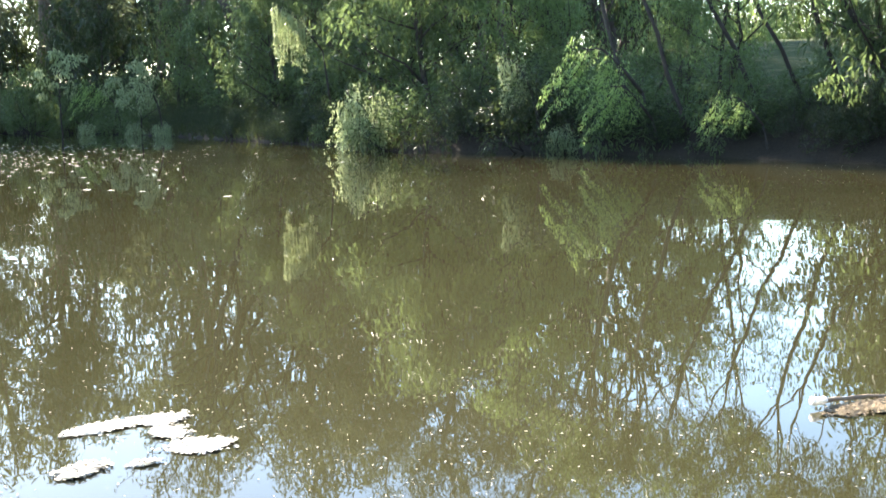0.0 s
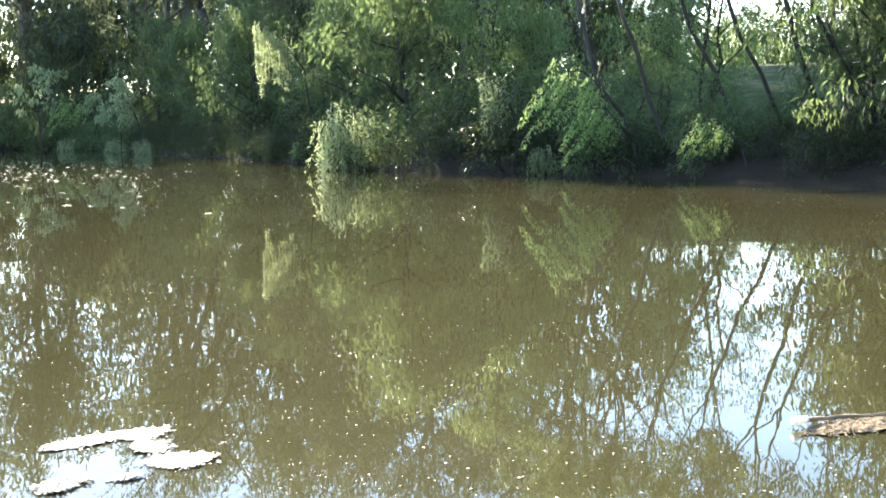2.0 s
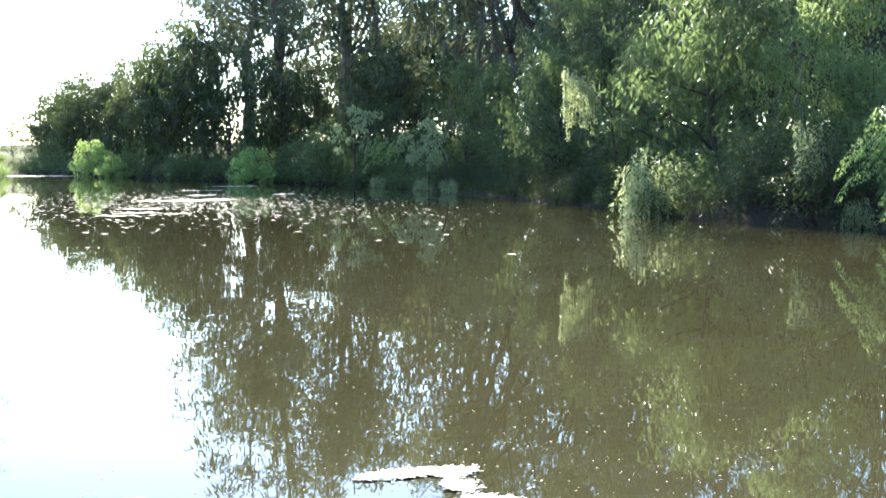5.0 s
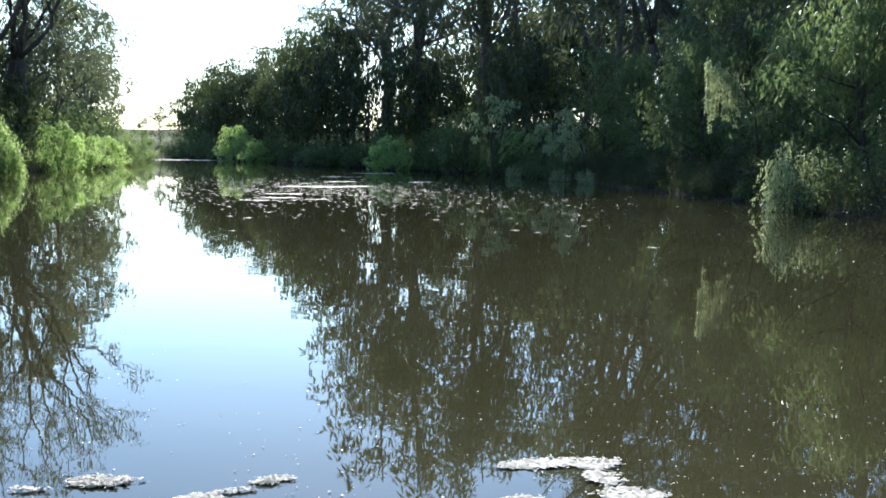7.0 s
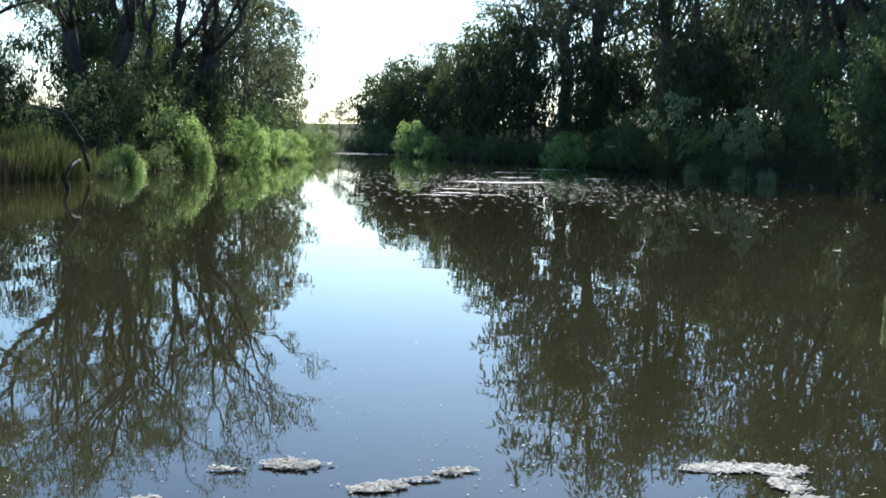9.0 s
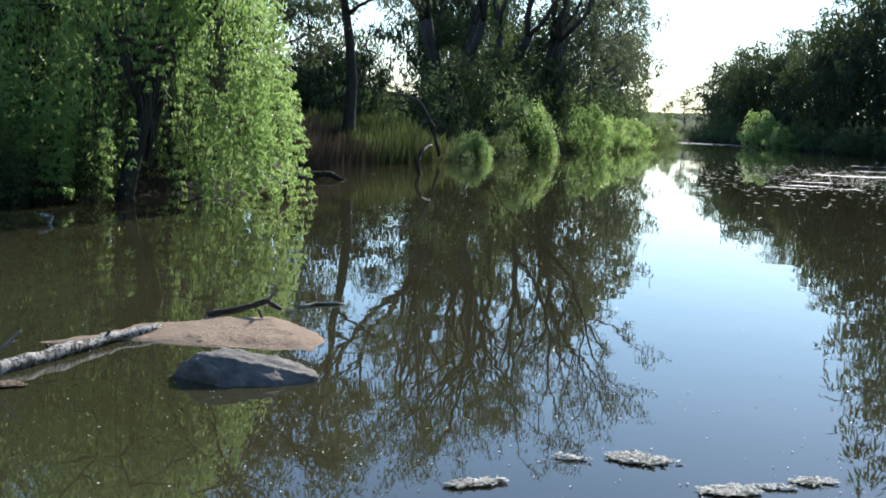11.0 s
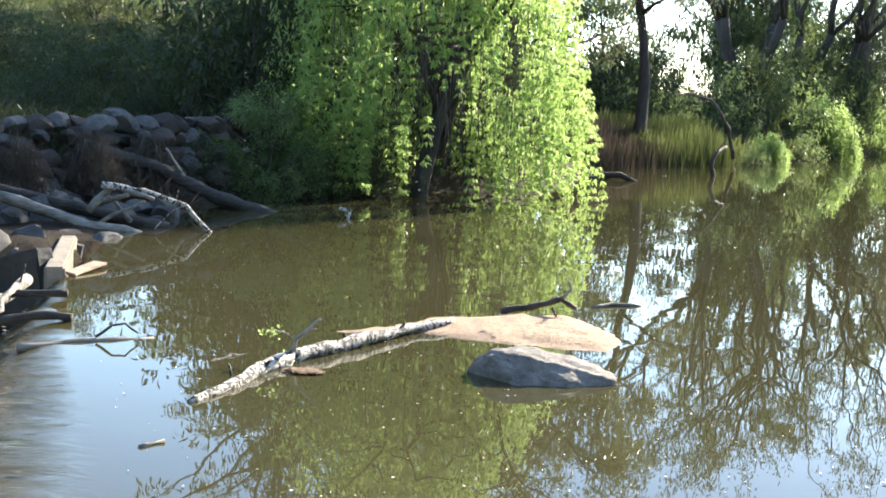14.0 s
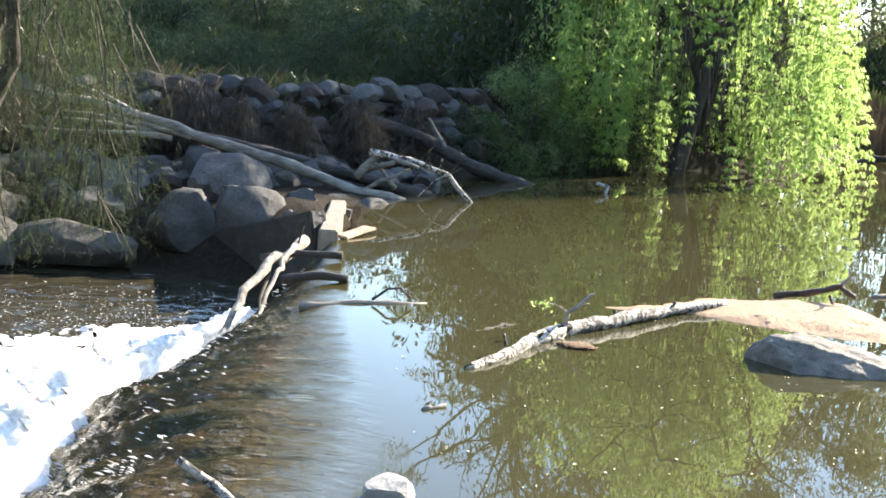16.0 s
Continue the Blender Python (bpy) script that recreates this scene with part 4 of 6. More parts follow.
limb_log("fallen_trunk", "long pale fallen trunk reaching from the rocks into water",
         [([(-17.02, 4.62, -0.07), (-17.29, 3.76, 0.12), (-17.48, 2.82, 0.45), (-17.61, 1.89, 0.68), (-17.69, 1.06, 0.94), (-17.72, 0.46, 1.10), (-17.73, -0.22, 1.16)], 0.085, 0.06, 0.035, 5)], DEADWOOD, R,
         [([(-17.69, 1.06, 0.94), (-17.71, 0.6, 1.18), (-17.73, 0.1, 1.36)], 0.035, 0.015, PEELING),
          ([(-17.62, 1.7, 0.70), (-17.7, 0.7, 0.88), (-17.75, -0.1, 1.0)], 0.05, 0.02, None), ([(-17.66, 1.44, 0.66), (-17.72, 0.4, 0.70), (-17.75, -0.54, 0.74)], 0.045, 0.015, None)])
limb_log("fallen_trunk", "dark waterlogged fallen trunk lying across the boulders",
         [([(-17.65, 5.2, -0.04), (-17.91, 4.24, 0.17), (-18.1, 3.42, 0.37), (-18.24, 2.62, 0.53), (-18.36, 1.7, 0.70), (-18.4, 0.6, 0.86)], 0.10, 0.07, 0.035, 6)], DARKWOOD, R,
         [([(-18.4, 1.5, 0.66), (-18.2, 0.6, 0.8), (-18.1, -0.1, 0.86)], 0.05, 0.02, DEADWOOD)])
limb_log("fallen_trunk", "thick dark broken trunk leaning from the bank into water",
         [([(-19.7, 7.75, -0.15), (-20.32, 6.62, 0.27), (-20.57, 5.86, 0.66), (-20.91, 4.58, 1.04)], 0.12, 0.11, 0.03, 7)], DARKWOOD, R,
         [([(-20.4, 6.3, 0.45), (-20.4, 6.1, 0.75), (-20.45, 5.95, 1.0)], 0.045, 0.02, DEADWOOD)])
limb_log("dead_branch", "bleached dead branch dipping from the driftwood into water",
         [([(-16.85, 5.56, -0.03), (-16.96, 5.23, 0.36), (-17.13, 4.68, 0.55), (-17.28, 4.14, 0.62)], 0.035, 0.05, 0.04, 5)], PEELING, R,
         [([(-16.98, 5.2, 0.38), (-16.85, 4.95, 0.25), (-16.9, 4.75, 0.02)], 0.012, 0.008, None), ([(-17.0, 5.1, 0.42), (-16.9, 5.1, 0.6)], 0.012, 0.006, None)])
limb_log("drift_pile", "pile of pale broken driftwood caught between logs",
         [([(-17.4, 4.0, 0.25), (-17.25, 4.3, 0.62), (-17.0, 4.8, 0.45)], 0.06, 0.03, 0.05, 4), ([(-17.5, 4.6, 0.1), (-17.3, 4.2, 0.5)], 0.04, 0.02, 0.05, 4),
          ([(-17.2, 4.1, 0.1), (-17.1, 4.7, 0.42)], 0.03, 0.02, 0.05, 4), ([(-17.6, 4.2, 0.35), (-17.1, 4.45, 0.5)], 0.05, 0.03, 0.06, 4)], DEADWOOD, R)
limb_log("dead_limb", "crooked dark dead stump standing out of the water",
         [([(-31.2, 27.5, -0.15), (-31.25, 27.4, 0.45), (-31.45, 27.8, 0.8), (-31.9, 28.6, 0.95)], 0.085, 0.05, 0.06, 5)], BARK_DARK, R,
         [([(-31.4, 27.7, 0.75), (-31.2, 27.9, 1.2)], 0.03, 0.012, BARK_DARK)])
limb_log("dead_limb", "arched dead limb at the foot of a gum tree",
         [([(-38.4, 34.9, 0.3), (-38.0, 34.2, 1.5), (-38.0, 33.75, 2.05), (-38.2, 33.4, 2.6), (-38.64, 32.8, 2.8), (-39.0, 32.3, 2.75)], 0.08, 0.04, 0.06, 5)], BARK, R)
limb_log("sunken_log", "dark log lying low at the water's edge",
         [([(-29.3, 21.0, -0.06), (-29.1, 21.5, 0.10), (-28.75, 21.8, 0.15), (-28.2, 22.0, -0.08)], 0.11, 0.07, 0.05, 5)], BARK_DARK, R)
limb_log("stick", "bleached stick stuck upright at the weir lip",
         [([(-5.45, 0.72, -0.05), (-5.66, 0.55, 0.05), (-5.72, 0.40, 0.15)], 0.025, 0.018, 0.04, 5)], PEELING, R)
limb_log("drift_stick", "dark stick trailing over the weir crest",
         [([(-11.9, 1.75, 0.0), (-11.85, 2.1, 0.05), (-11.7, 2.5, 0.06)], 0.03, 0.035, 0.03, 5)], DARKWOOD, R)
limb_log("drift_stick", "dark broken stub of timber at the crest",
         [([(-10.75, 1.75, 0.0), (-10.7, 2.1, 0.05), (-10.6, 2.3, 0.03)], 0.04, 0.035, 0.06, 5)], DARKWOOD, R)
limb_log("snagged_branch", "bleached branch snagged on the weir with trailing weed",
         [([(-12.3, 2.25, 0.10), (-11.6, 1.85, 0.06), (-10.9, 1.45, -0.12), (-10.2, 1.15, -0.42)], 0.058, 0.026, 0.08, 6),
          ([(-12.0, 2.1, 0.1), (-11.2, 1.8, 0.0), (-10.3, 1.4, -0.35)], 0.028, 0.015, 0.07, 6)], SNAG, R,
         [([(-12.1, 2.15, 0.1), (-12.1, 2.2, 0.28)], 0.01, 0.006, DARKWOOD), ([(-11.6, 1.8, 0.02), (-10.9, 1.6, -0.2), (-10.4, 1.5, -0.45)], 0.02, 0.01, DARKWOOD)])


def block(name, label, category, size, m, mat, bevel=0.02, kind=""):
    bm = bmesh.new()
    bmesh.ops.create_cube(bm, size=1.0)
    bmesh.ops.scale(bm, vec=size, verts=bm.verts)
    bmesh.ops.bevel(bm, geom=bm.edges[:], offset=bevel, segments=2, affect="EDGES")
    bmesh.ops.subdivide_edges(bm, edges=[e for e in bm.edges if e.calc_length() > 0.2], cuts=4, use_grid_fill=True)
    for v in bm.verts:
        v.co += Vector((0.012, 0.012, 0.012)) * noise.noise(v.co * 6)
    ob = tagged(part(name, bm, mat), label, category, kind=kind)
    ob.matrix_basis = m
    return ob


block("abutment", "weathered tan concrete abutment wall at the end of the weir", "wall", (2.85, 0.20, 0.95), pose(-14.47, 3.03, -0.375, 0, 0, -15), CONCRETE, kind="structure")
block("wing_wall", "dark sloping concrete wing wall below the weir end", "wall", (2.6, 0.22, 1.3), pose(-14.75, 2.25, -0.74, 0, -15, 24), WET_SHADED_WALL, kind="structure")
block("plank", "pale flat driftwood plank at the waterline", "plank", (0.16, 0.75, 0.03), pose(-13.42, 3.05, 0.035, 2, 3, 52), TANWOOD, 0.008)

# ---- boulders and the dry-stone bank ----
for x, y, z, size, seed, tilt in [(-15.9, 2.25, -0.15, (0.52, 0.56, 0.50), 1, 20), (-15.75, 1.50, -0.22, (0.46, 0.52, 0.42), 2, 0), (-17.2, 2.1, 0.10, (0.60, 0.72, 0.48), 3, 50),
                                  (-16.7, 3.55, -0.10, (0.30, 0.30, 0.26), 4, 10), (-15.4, 2.80, -0.16, (0.30, 0.28, 0.26), 16, 40), (-16.1, 3.0, -0.08, (0.32, 0.34, 0.28), 17, 75), (-14.75, 2.62, -0.26, (0.24, 0.26, 0.24), 18, 100), (-15.9, 3.45, -0.10, (0.26, 0.24, 0.20), 19, 20), (-16.4, 4.0, -0.12, (0.24, 0.30, 0.20), 20, 60), (-15.6, 0.15, -0.5, (0.45, 0.85, 0.32), 5, -5), (-15.5, -0.75, -0.5, (0.40, 0.42, 0.34), 6, 30),
                                  (-16.3, -0.9, -0.25, (0.40, 0.50, 0.32), 7, 70), (-17.4, 0.75, 0.0, (0.5, 0.5, 0.42), 8, 15), (-18.1, 3.1, 0.10, (0.4, 0.55, 0.35), 9, 80),
                                  (-16.6, 0.4, -0.2, (0.40, 0.5, 0.3), 10, 44), (-18.3, 4.0, -0.05, (0.3, 0.45, 0.22), 12, 120), (-17.3, -1.4, 0.0, (0.5, 0.5, 0.4), 13, 60),
                                  (-16.2, -2.3, -0.4, (0.55, 0.6, 0.5), 14, 0), (-18.3, 1.9, 0.15, (0.4, 0.5, 0.38), 15, 33)]:
    rg = np.random.default_rng(100 + seed)
    ob = tagged(part("boulder", stone(rg, size, "boulder", 4, 0.16, 9), GRANITE), "large rounded grey granite boulder beside the weir", "boulder", "boulders by the weir")
    ob.matrix_basis = pose(x, y, z, 0, rg.uniform(-10, 10), tilt)
ob = tagged(part("boulder", stone(np.random.default_rng(77), (0.13, 0.12, 0.11), "boulder", 3, 0.15, 6), PALESTONE), "pale rounded stone rising out of the water", "boulder")
ob.matrix_basis = pose(-5.56, 1.30, 0.0)


def rubble():
    """Loose stones tumbled between the boulders and the stone wall."""
    rng = np.random.default_rng(41)
    forms = [stone(np.random.default_rng(300 + k), (0.24, 0.2, 0.17), "stone", 2, 0.30, 8, 0.6) for k in range(6)]
    for k, me in enumerate(forms):
        me.materials.append(REDSTONE if k % 3 == 0 else GRANITE)
    for k in range(85):
        x, y = rng.uniform(-19.4, -16.2), rng.uniform(-4.0, 5.6)
        if y > 2.6 and x > -18.2:
            x -= 1.4
        o = tagged(part("stone", forms[rng.integers(0, 6)], None), "loose angular stone lying among the boulders", "stone", "loose stones")
        o.matrix_basis = pose(x, y, gz(x, y) + 0.04, *rng.uniform(-40, 40, 2), rng.uniform(0, 360)) @ Matrix.Scale(rng.uniform(0.6, 1.6), 4)


rubble()


def stone_bank():
    """A bank of stacked field stones that holds up the grassy slope."""
    wall = thing("stone_wall", "rough dry-stone wall of grey and reddish boulders, grass on top", "wall", kind="structure")
    rng = np.random.default_rng(8)
    base = [stone(np.random.default_rng(200 + k), (0.36, 0.28, 0.25), "stone", 3, 0.30, 17, 0.75) for k in range(8)]
    for k, me in enumerate(base):
        me.materials.append(GRANITE if k % 3 == 0 else REDSTONE)
    line = list(zip(WALL_X[1:7], WALL_Y[1:7]))
    for row in range(6):
        s = rng.uniform(0, 0.5)
        while s < 15.5:
            i = np.interp(s, np.cumsum([0] + [math.dist(a, b) for a, b in zip(line[:-1], line[1:])]), range(len(line)))
            k = min(int(i), len(line) - 2)
            p = np.array(line[k]) + (np.array(line[k + 1]) - np.array(line[k])) * (i - k)
            sc = rng.uniform(0.5, 1.15)
            o = part("stone", base[rng.integers(0, 8)], None, wall)
            o.matrix_basis = pose(p[0] + 0.25 - 0.11 * row + rng.normal(0, 0.12), p[1], 0.10 + 0.25 * row + rng.normal(0, 0.05), rng.uniform(-20, 20), rng.uniform(-20, 20), rng.uniform(60, 120)) @ Matrix.Scale(sc, 4)
            s += 0.52 * sc * rng.uniform(0.85, 1.1)


stone_bank()


# ---- floating scum and flecks ----
def scum(label, spots, seed, thick=0.012, mat=None):
    """A ragged raft of scum: lobed patches joined together."""
    rng = np.random.default_rng(seed)
    n = 90
    xs = [s[0] for s in spots]
    ys = [s[1] for s in spots]
    m = max(s[2] for s in spots) * 1.7
    X, Y = np.meshgrid(np.linspace(min(xs) - m, max(xs) + m, n), np.linspace(min(ys) - m, max(ys) + m, n))
    Fd = np.full(X.shape, -1.0)
    for x, y, r, ax, ang in spots:
        c, s = math.cos(radians(ang)), math.sin(radians(ang))
        u, v = (X - x) * c + (Y - y) * s, -(X - x) * s + (Y - y) * c
        Fd = np.maximum(Fd, 1 - np.hypot(u / r, v / (r * ax)))
    bm, vs = bmesh.new(), {}
    for j in range(n):
        for i in range(n):
            sc = 9.0 / max(m, 0.55)
            k = noise.fractal(Vector((X[j, i] * sc + seed, Y[j, i] * sc, 0)), 0.6, 2.2, 6)
            g = Fd[j, i] + 0.10 + (0.8 if m > 1 else 0.42) * k
            if g > 0:
                vs[j, i] = bm.verts.new((X[j, i], Y[j, i], 0.003 + thick * min(1, g * 5) * (0.7 + 0.5 * k)))
    for j in range(n - 1):
        for i in range(n - 1):
            q = [(j, i), (j, i + 1), (j + 1, i + 1), (j + 1, i)]
            if all(p in vs for p in q):
                bm.faces.new([vs[p] for p in q])
    bmesh.ops.delete(bm, geom=[v for v in bm.verts if not v.link_faces], context="VERTS")
    raft = tagged(part("scum_raft", bm, mat or FOAM_SCUM), label, "foam", kind="stuff")
    if m < 1 and vs:
        P = np.array([tuple(v.co) for v in raft.data.vertices])
        P = P[rng.integers(0, len(P), 700)] + rng.normal(0, 1, (700, 3)) * np.array([0.014, 0.014, 0.003])
        A = unit(rng.normal(0, 1, (700, 3)) * np.array([1, 1, 0.15])) * (0.016 * rng.uniform(0.4, 1.3, 700))[:, None]
        B = np.cross(unit(rng.normal(0, 0.18, (700, 3)) + np.array([0, 0, 1.0])), A) * 0.6
        P[:, 2] += 0.006
        tagged(part("flakes", quads_mesh("flakes", np.stack([P - A, P - B, P + A, P + B], 1)), mat or FOAM_SCUM, raft, "flakes of foam, seed and leaf"), kind="stuff")
    return raft


scum("raft of pale tan foam scum floating on the pool", [(-2.28, 7.42, 0.30, 0.40, 42), (-2.02, 7.58, 0.22, 0.6, 30), (-1.84, 7.28, 0.22, 0.5, 120), (-1.56, 6.98, 0.22, 0.7, 20)], 3)
scum("small patch of pale foam scum on the pool", [(-2.12, 6.5, 0.16, 0.6, 60), (-1.78, 6.62, 0.10, 0.4, 30)], 4)
scum("small heart-shaped patch of foam scum", [(-4.53, 5.74, 0.15, 0.75, 30), (-4.44, 5.80, 0.11, 0.7, 50), (-4.76, 5.42, 0.13, 0.2, 40)], 5)
scum("thin patch of foam scum with a twig", [(-3.8, 5.68, 0.17, 0.5, 60), (-3.62, 6.25, 0.13, 0.4, 60), (-3.7, 5.95, 0.13, 0.2, 50)], 6)
scum("narrow strip of foam scum", [(-4.73, 4.57, 0.14, 0.3, 70)], 7)
scum("small patch of brown silt beside the floating log", [(-8.28, 3.40, 0.11, 0.6, 50)], 12, 0.012, SAND)
scum("raft of straw-coloured debris and foam round a stick", [(2.45, 7.62, 0.22, 0.5, 40), (2.7, 7.7, 0.24, 0.6, 30)], 8, 0.012, FOAM_STRAW)
scum("long bright raft of foam on the river", [(-29.2, 53.5, 1.4, 0.5, 60), (-28.6, 55.5, 1.2, 0.5, 70), (-30.5, 52.6, 0.9, 0.5, 40)], 9)
scum("broken bright raft of foam on the river", [(-23.5, 38.3, 0.9, 0.28, 40), (-24.3, 40.5, 1.0, 0.3, 60), (-26.0, 44.0, 1.2, 0.25, 50), (-22.6, 40.6, 0.7, 0.25, 50)], 10)
scum("broken raft of foam near the far bank", [(-33.0, 62.0, 1.6, 0.25, 60), (-38.0, 72.0, 2.0, 0.25, 60), (-30.0, 66.0, 1.5, 0.25, 80), (-42.0, 84.0, 2.4, 0.3, 60)], 11)
# sky reflected by distant ripples, laid on the water as a pale raft
scum("pale strip far upstream standing for sky glint on ripples", [(-83.0, 118.0, 5.0, 0.22, 55), (-87.0, 124.0, 5.0, 0.22, 55)], 13)
limb_log("floating_stick", "pale stick with a white end floating in debris", [([(2.25, 7.66, 0.05), (2.5, 7.8, 0.03), (2.9, 7.95, 0.02)], 0.016, 0.010, 0.03, 5)], TANWOOD, R,
         [([(2.20, 7.63, 0.055), (2.29, 7.68, 0.05)], 0.03, 0.026, FOAM_WHITE)])


def specks():
    rng = np.random.default_rng(14)
    n = 15000
    r = 5 + 75 * rng.uniform(0, 1, n) ** 1.3
    a = rng.uniform(radians(-85), radians(25), n)
    P = np.stack([r * np.sin(a), r * np.cos(a), 0 * r + 0.002], 1)
    keep = inside(POOL, P[:, 0], P[:, 1]) & (rng.uniform(0, 1, n) < 0.35 + 0.65 * (lump(P[:, 0], P[:, 1], 0.22) > 0.2))
    keep &= edge_distance(CREST, P[:, 0], P[:, 1]) > 0.5
    tagged(part("floating_specks", fleck_mesh(rng, P[keep], 0.0115), FOAM_SCUM), "scattered specks of foam and fallen leaves on the water", "floating debris", kind="stuff")
    c = rng.normal(0, 1, (2200, 2)) * np.array([5.0, 10.0])
    rot = radians(28)
    Q = np.stack([-27 + c[:, 0] * math.cos(rot) - c[:, 1] * math.sin(rot), 50 + c[:, 0] * math.sin(rot) + c[:, 1] * math.cos(rot), 0 * c[:, 0] + 0.002], 1)
    Q = Q[inside(POOL, Q[:, 0], Q[:, 1])]
    tagged(part("floating_specks", fleck_mesh(rng, Q, 0.11), FOAM_SCUM), "bright flakes of foam drifting in mid-river", "floating debris", kind="stuff")


specks()

# ---- left bank: willow and its neighbours ----
W = np.random.default_rng(31)
willow = great_willow(W, 7.3, 3.4, "large weeping willow trailing fresh green strands into the water")
willow.matrix_basis = pose(-23.55, 12.75, 0.1)
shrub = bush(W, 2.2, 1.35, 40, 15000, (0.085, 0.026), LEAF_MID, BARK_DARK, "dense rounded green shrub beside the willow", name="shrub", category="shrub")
shrub.matrix_basis = pose(-22.75, 8.5, 0.05)

open_protos = [gum_tree(np.random.default_rng(45 + k), 14.0, 0.32, 0.30, 4.6, 74, lv, (0.31, 0.085), (0.03 - 0.06 * k, 0.02), bark=BARK_DARK, clump_r=1.1, forks=18, label="spreading gum tree with an open crown of dark branches") for k, lv in enumerate((10500, 4200))]
forked_protos = [forked_gum(np.random.default_rng(410 + k), 15.0, 0.24, st, 0.36, 9500, (0.19, 0.055), LEAF_GUM, BARK_DARK, "old river gum with several dark stems and a fine open crown", bare=0.30, clump=0.45) for k, st in enumerate((4, 3))]
stem_protos = [forked_gum(np.random.default_rng(420 + k), 11.5, 0.075, 1, 0.0, 2600, (0.18, 0.055), LEAF_BUSH, BARK_DARK, "thin dark leaning tree with sparse high leaves", name="leaning_tree", lean=(ln, 0.06), bare=0.50, clump=0.55, twist=0.34, levels=3) for k, ln in enumerate((-0.45, -0.28, 0.16))]
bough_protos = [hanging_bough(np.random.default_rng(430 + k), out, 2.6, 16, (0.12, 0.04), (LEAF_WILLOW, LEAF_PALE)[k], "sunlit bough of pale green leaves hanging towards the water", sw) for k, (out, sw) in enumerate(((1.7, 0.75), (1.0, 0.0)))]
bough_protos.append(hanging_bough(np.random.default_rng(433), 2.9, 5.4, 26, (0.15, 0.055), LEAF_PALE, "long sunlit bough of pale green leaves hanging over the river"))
gum_protos = []
for k, (h, tr, cf, sp, cl, lv) in enumerate([(19, 0.32, 0.24, 4.6, 110, 6000), (25, 0.42, 0.28, 5.4, 130, 7000), (15, 0.24, 0.18, 4.2, 90, 5400), (17, 0.28, 0.14, 4.6, 120, 6200)]):
    gum_protos.append(gum_tree(np.random.default_rng(50 + k), h, tr, cf, sp, cl, lv, (0.30, 0.098), (0.03 * (k - 1), 0.02), clump_r=1.25, forks=13))
leafy_protos = [gum_tree(np.random.default_rng(64 + k), h, 0.17, 0.06, 3.4, 130, 5000, (0.34, 0.085), (0.08 * (k - 1), 0.04), LEAF_BUSH, BARK_DARK, "leafy green bank tree with foliage down to the ground", 0.8, 1.25, 14, name="bank_tree") for k, h in enumerate((9.0, 11.0, 7.5))]
slim_protos = [gum_tree(np.random.default_rng(60 + k), 11, 0.10, 0.12, 2.3, 46, 2400, (0.26, 0.065), (0.18 * (k - 1), 0.08), LEAF_BUSH, BARK_DARK, "slender leaning sapling with sparse leaves", 0.5, 0.8, 8, name="sapling") for k in range(3)]
bush_protos = [bush(np.random.default_rng(70 + k), 3.4, 2.3, 50, 2000, (0.28, 0.075), LEAF_BUSH, BARK_DARK, "tangled dark green bush overhanging the water", droop=0.6) for k in range(4)]
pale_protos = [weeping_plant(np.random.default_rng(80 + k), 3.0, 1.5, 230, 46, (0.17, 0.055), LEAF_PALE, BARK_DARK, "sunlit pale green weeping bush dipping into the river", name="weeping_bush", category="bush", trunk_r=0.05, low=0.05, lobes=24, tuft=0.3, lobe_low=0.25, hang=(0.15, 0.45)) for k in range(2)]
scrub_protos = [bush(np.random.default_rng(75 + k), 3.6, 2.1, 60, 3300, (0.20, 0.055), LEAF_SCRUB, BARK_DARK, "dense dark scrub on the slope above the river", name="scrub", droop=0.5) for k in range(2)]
mid_leafy = [gum_tree(np.random.default_rng(264 + k), h, 0.13, 0.05, 3.1, 110, 5600, (0.21, 0.062), (0.10 * (k - 1), 0.05), LEAF_MID, BARK_DARK, "drooping tree leaning from the bank, leaves lightened as if sunlit", 0.85, 1.05, 14, name="tea_tree") for k, h in enumerate((8.5, 10.5, 7.0))]
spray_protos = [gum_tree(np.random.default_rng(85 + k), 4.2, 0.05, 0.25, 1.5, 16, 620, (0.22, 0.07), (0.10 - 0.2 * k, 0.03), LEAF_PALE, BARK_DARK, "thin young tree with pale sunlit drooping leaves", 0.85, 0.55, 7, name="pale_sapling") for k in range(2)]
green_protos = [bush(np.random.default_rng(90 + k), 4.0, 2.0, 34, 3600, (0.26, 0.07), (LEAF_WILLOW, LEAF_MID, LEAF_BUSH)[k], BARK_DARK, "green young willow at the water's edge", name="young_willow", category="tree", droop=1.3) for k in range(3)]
far_leafy = [gum_tree(np.random.default_rng(164 + k), h, 0.17, 0.06, 3.4, 90, 1750, (0.57, 0.15), (0.08 * (k - 1), 0.04), LEAF_SCRUB, BARK_DARK, "leafy background tree, distant or added unseen behind the weir", 0.8, 1.25, 9, name="far_tree") for k, h in enumerate((9.0, 11.0, 7.5))]
far_gum = [gum_tree(np.random.default_rng(150 + k), h, tr, cf, sp, cl, 2300, (0.62, 0.13), (0.03 * (k - 1), 0.02), clump_r=1.3, forks=10, label="tall gum tree on the distant bank") for k, (h, tr, cf, sp, cl) in enumerate([(19, 0.32, 0.24, 4.6, 90), (25, 0.42, 0.28, 5.4, 100), (15, 0.24, 0.18, 4.2, 70), (17, 0.28, 0.14, 4.6, 90)])]
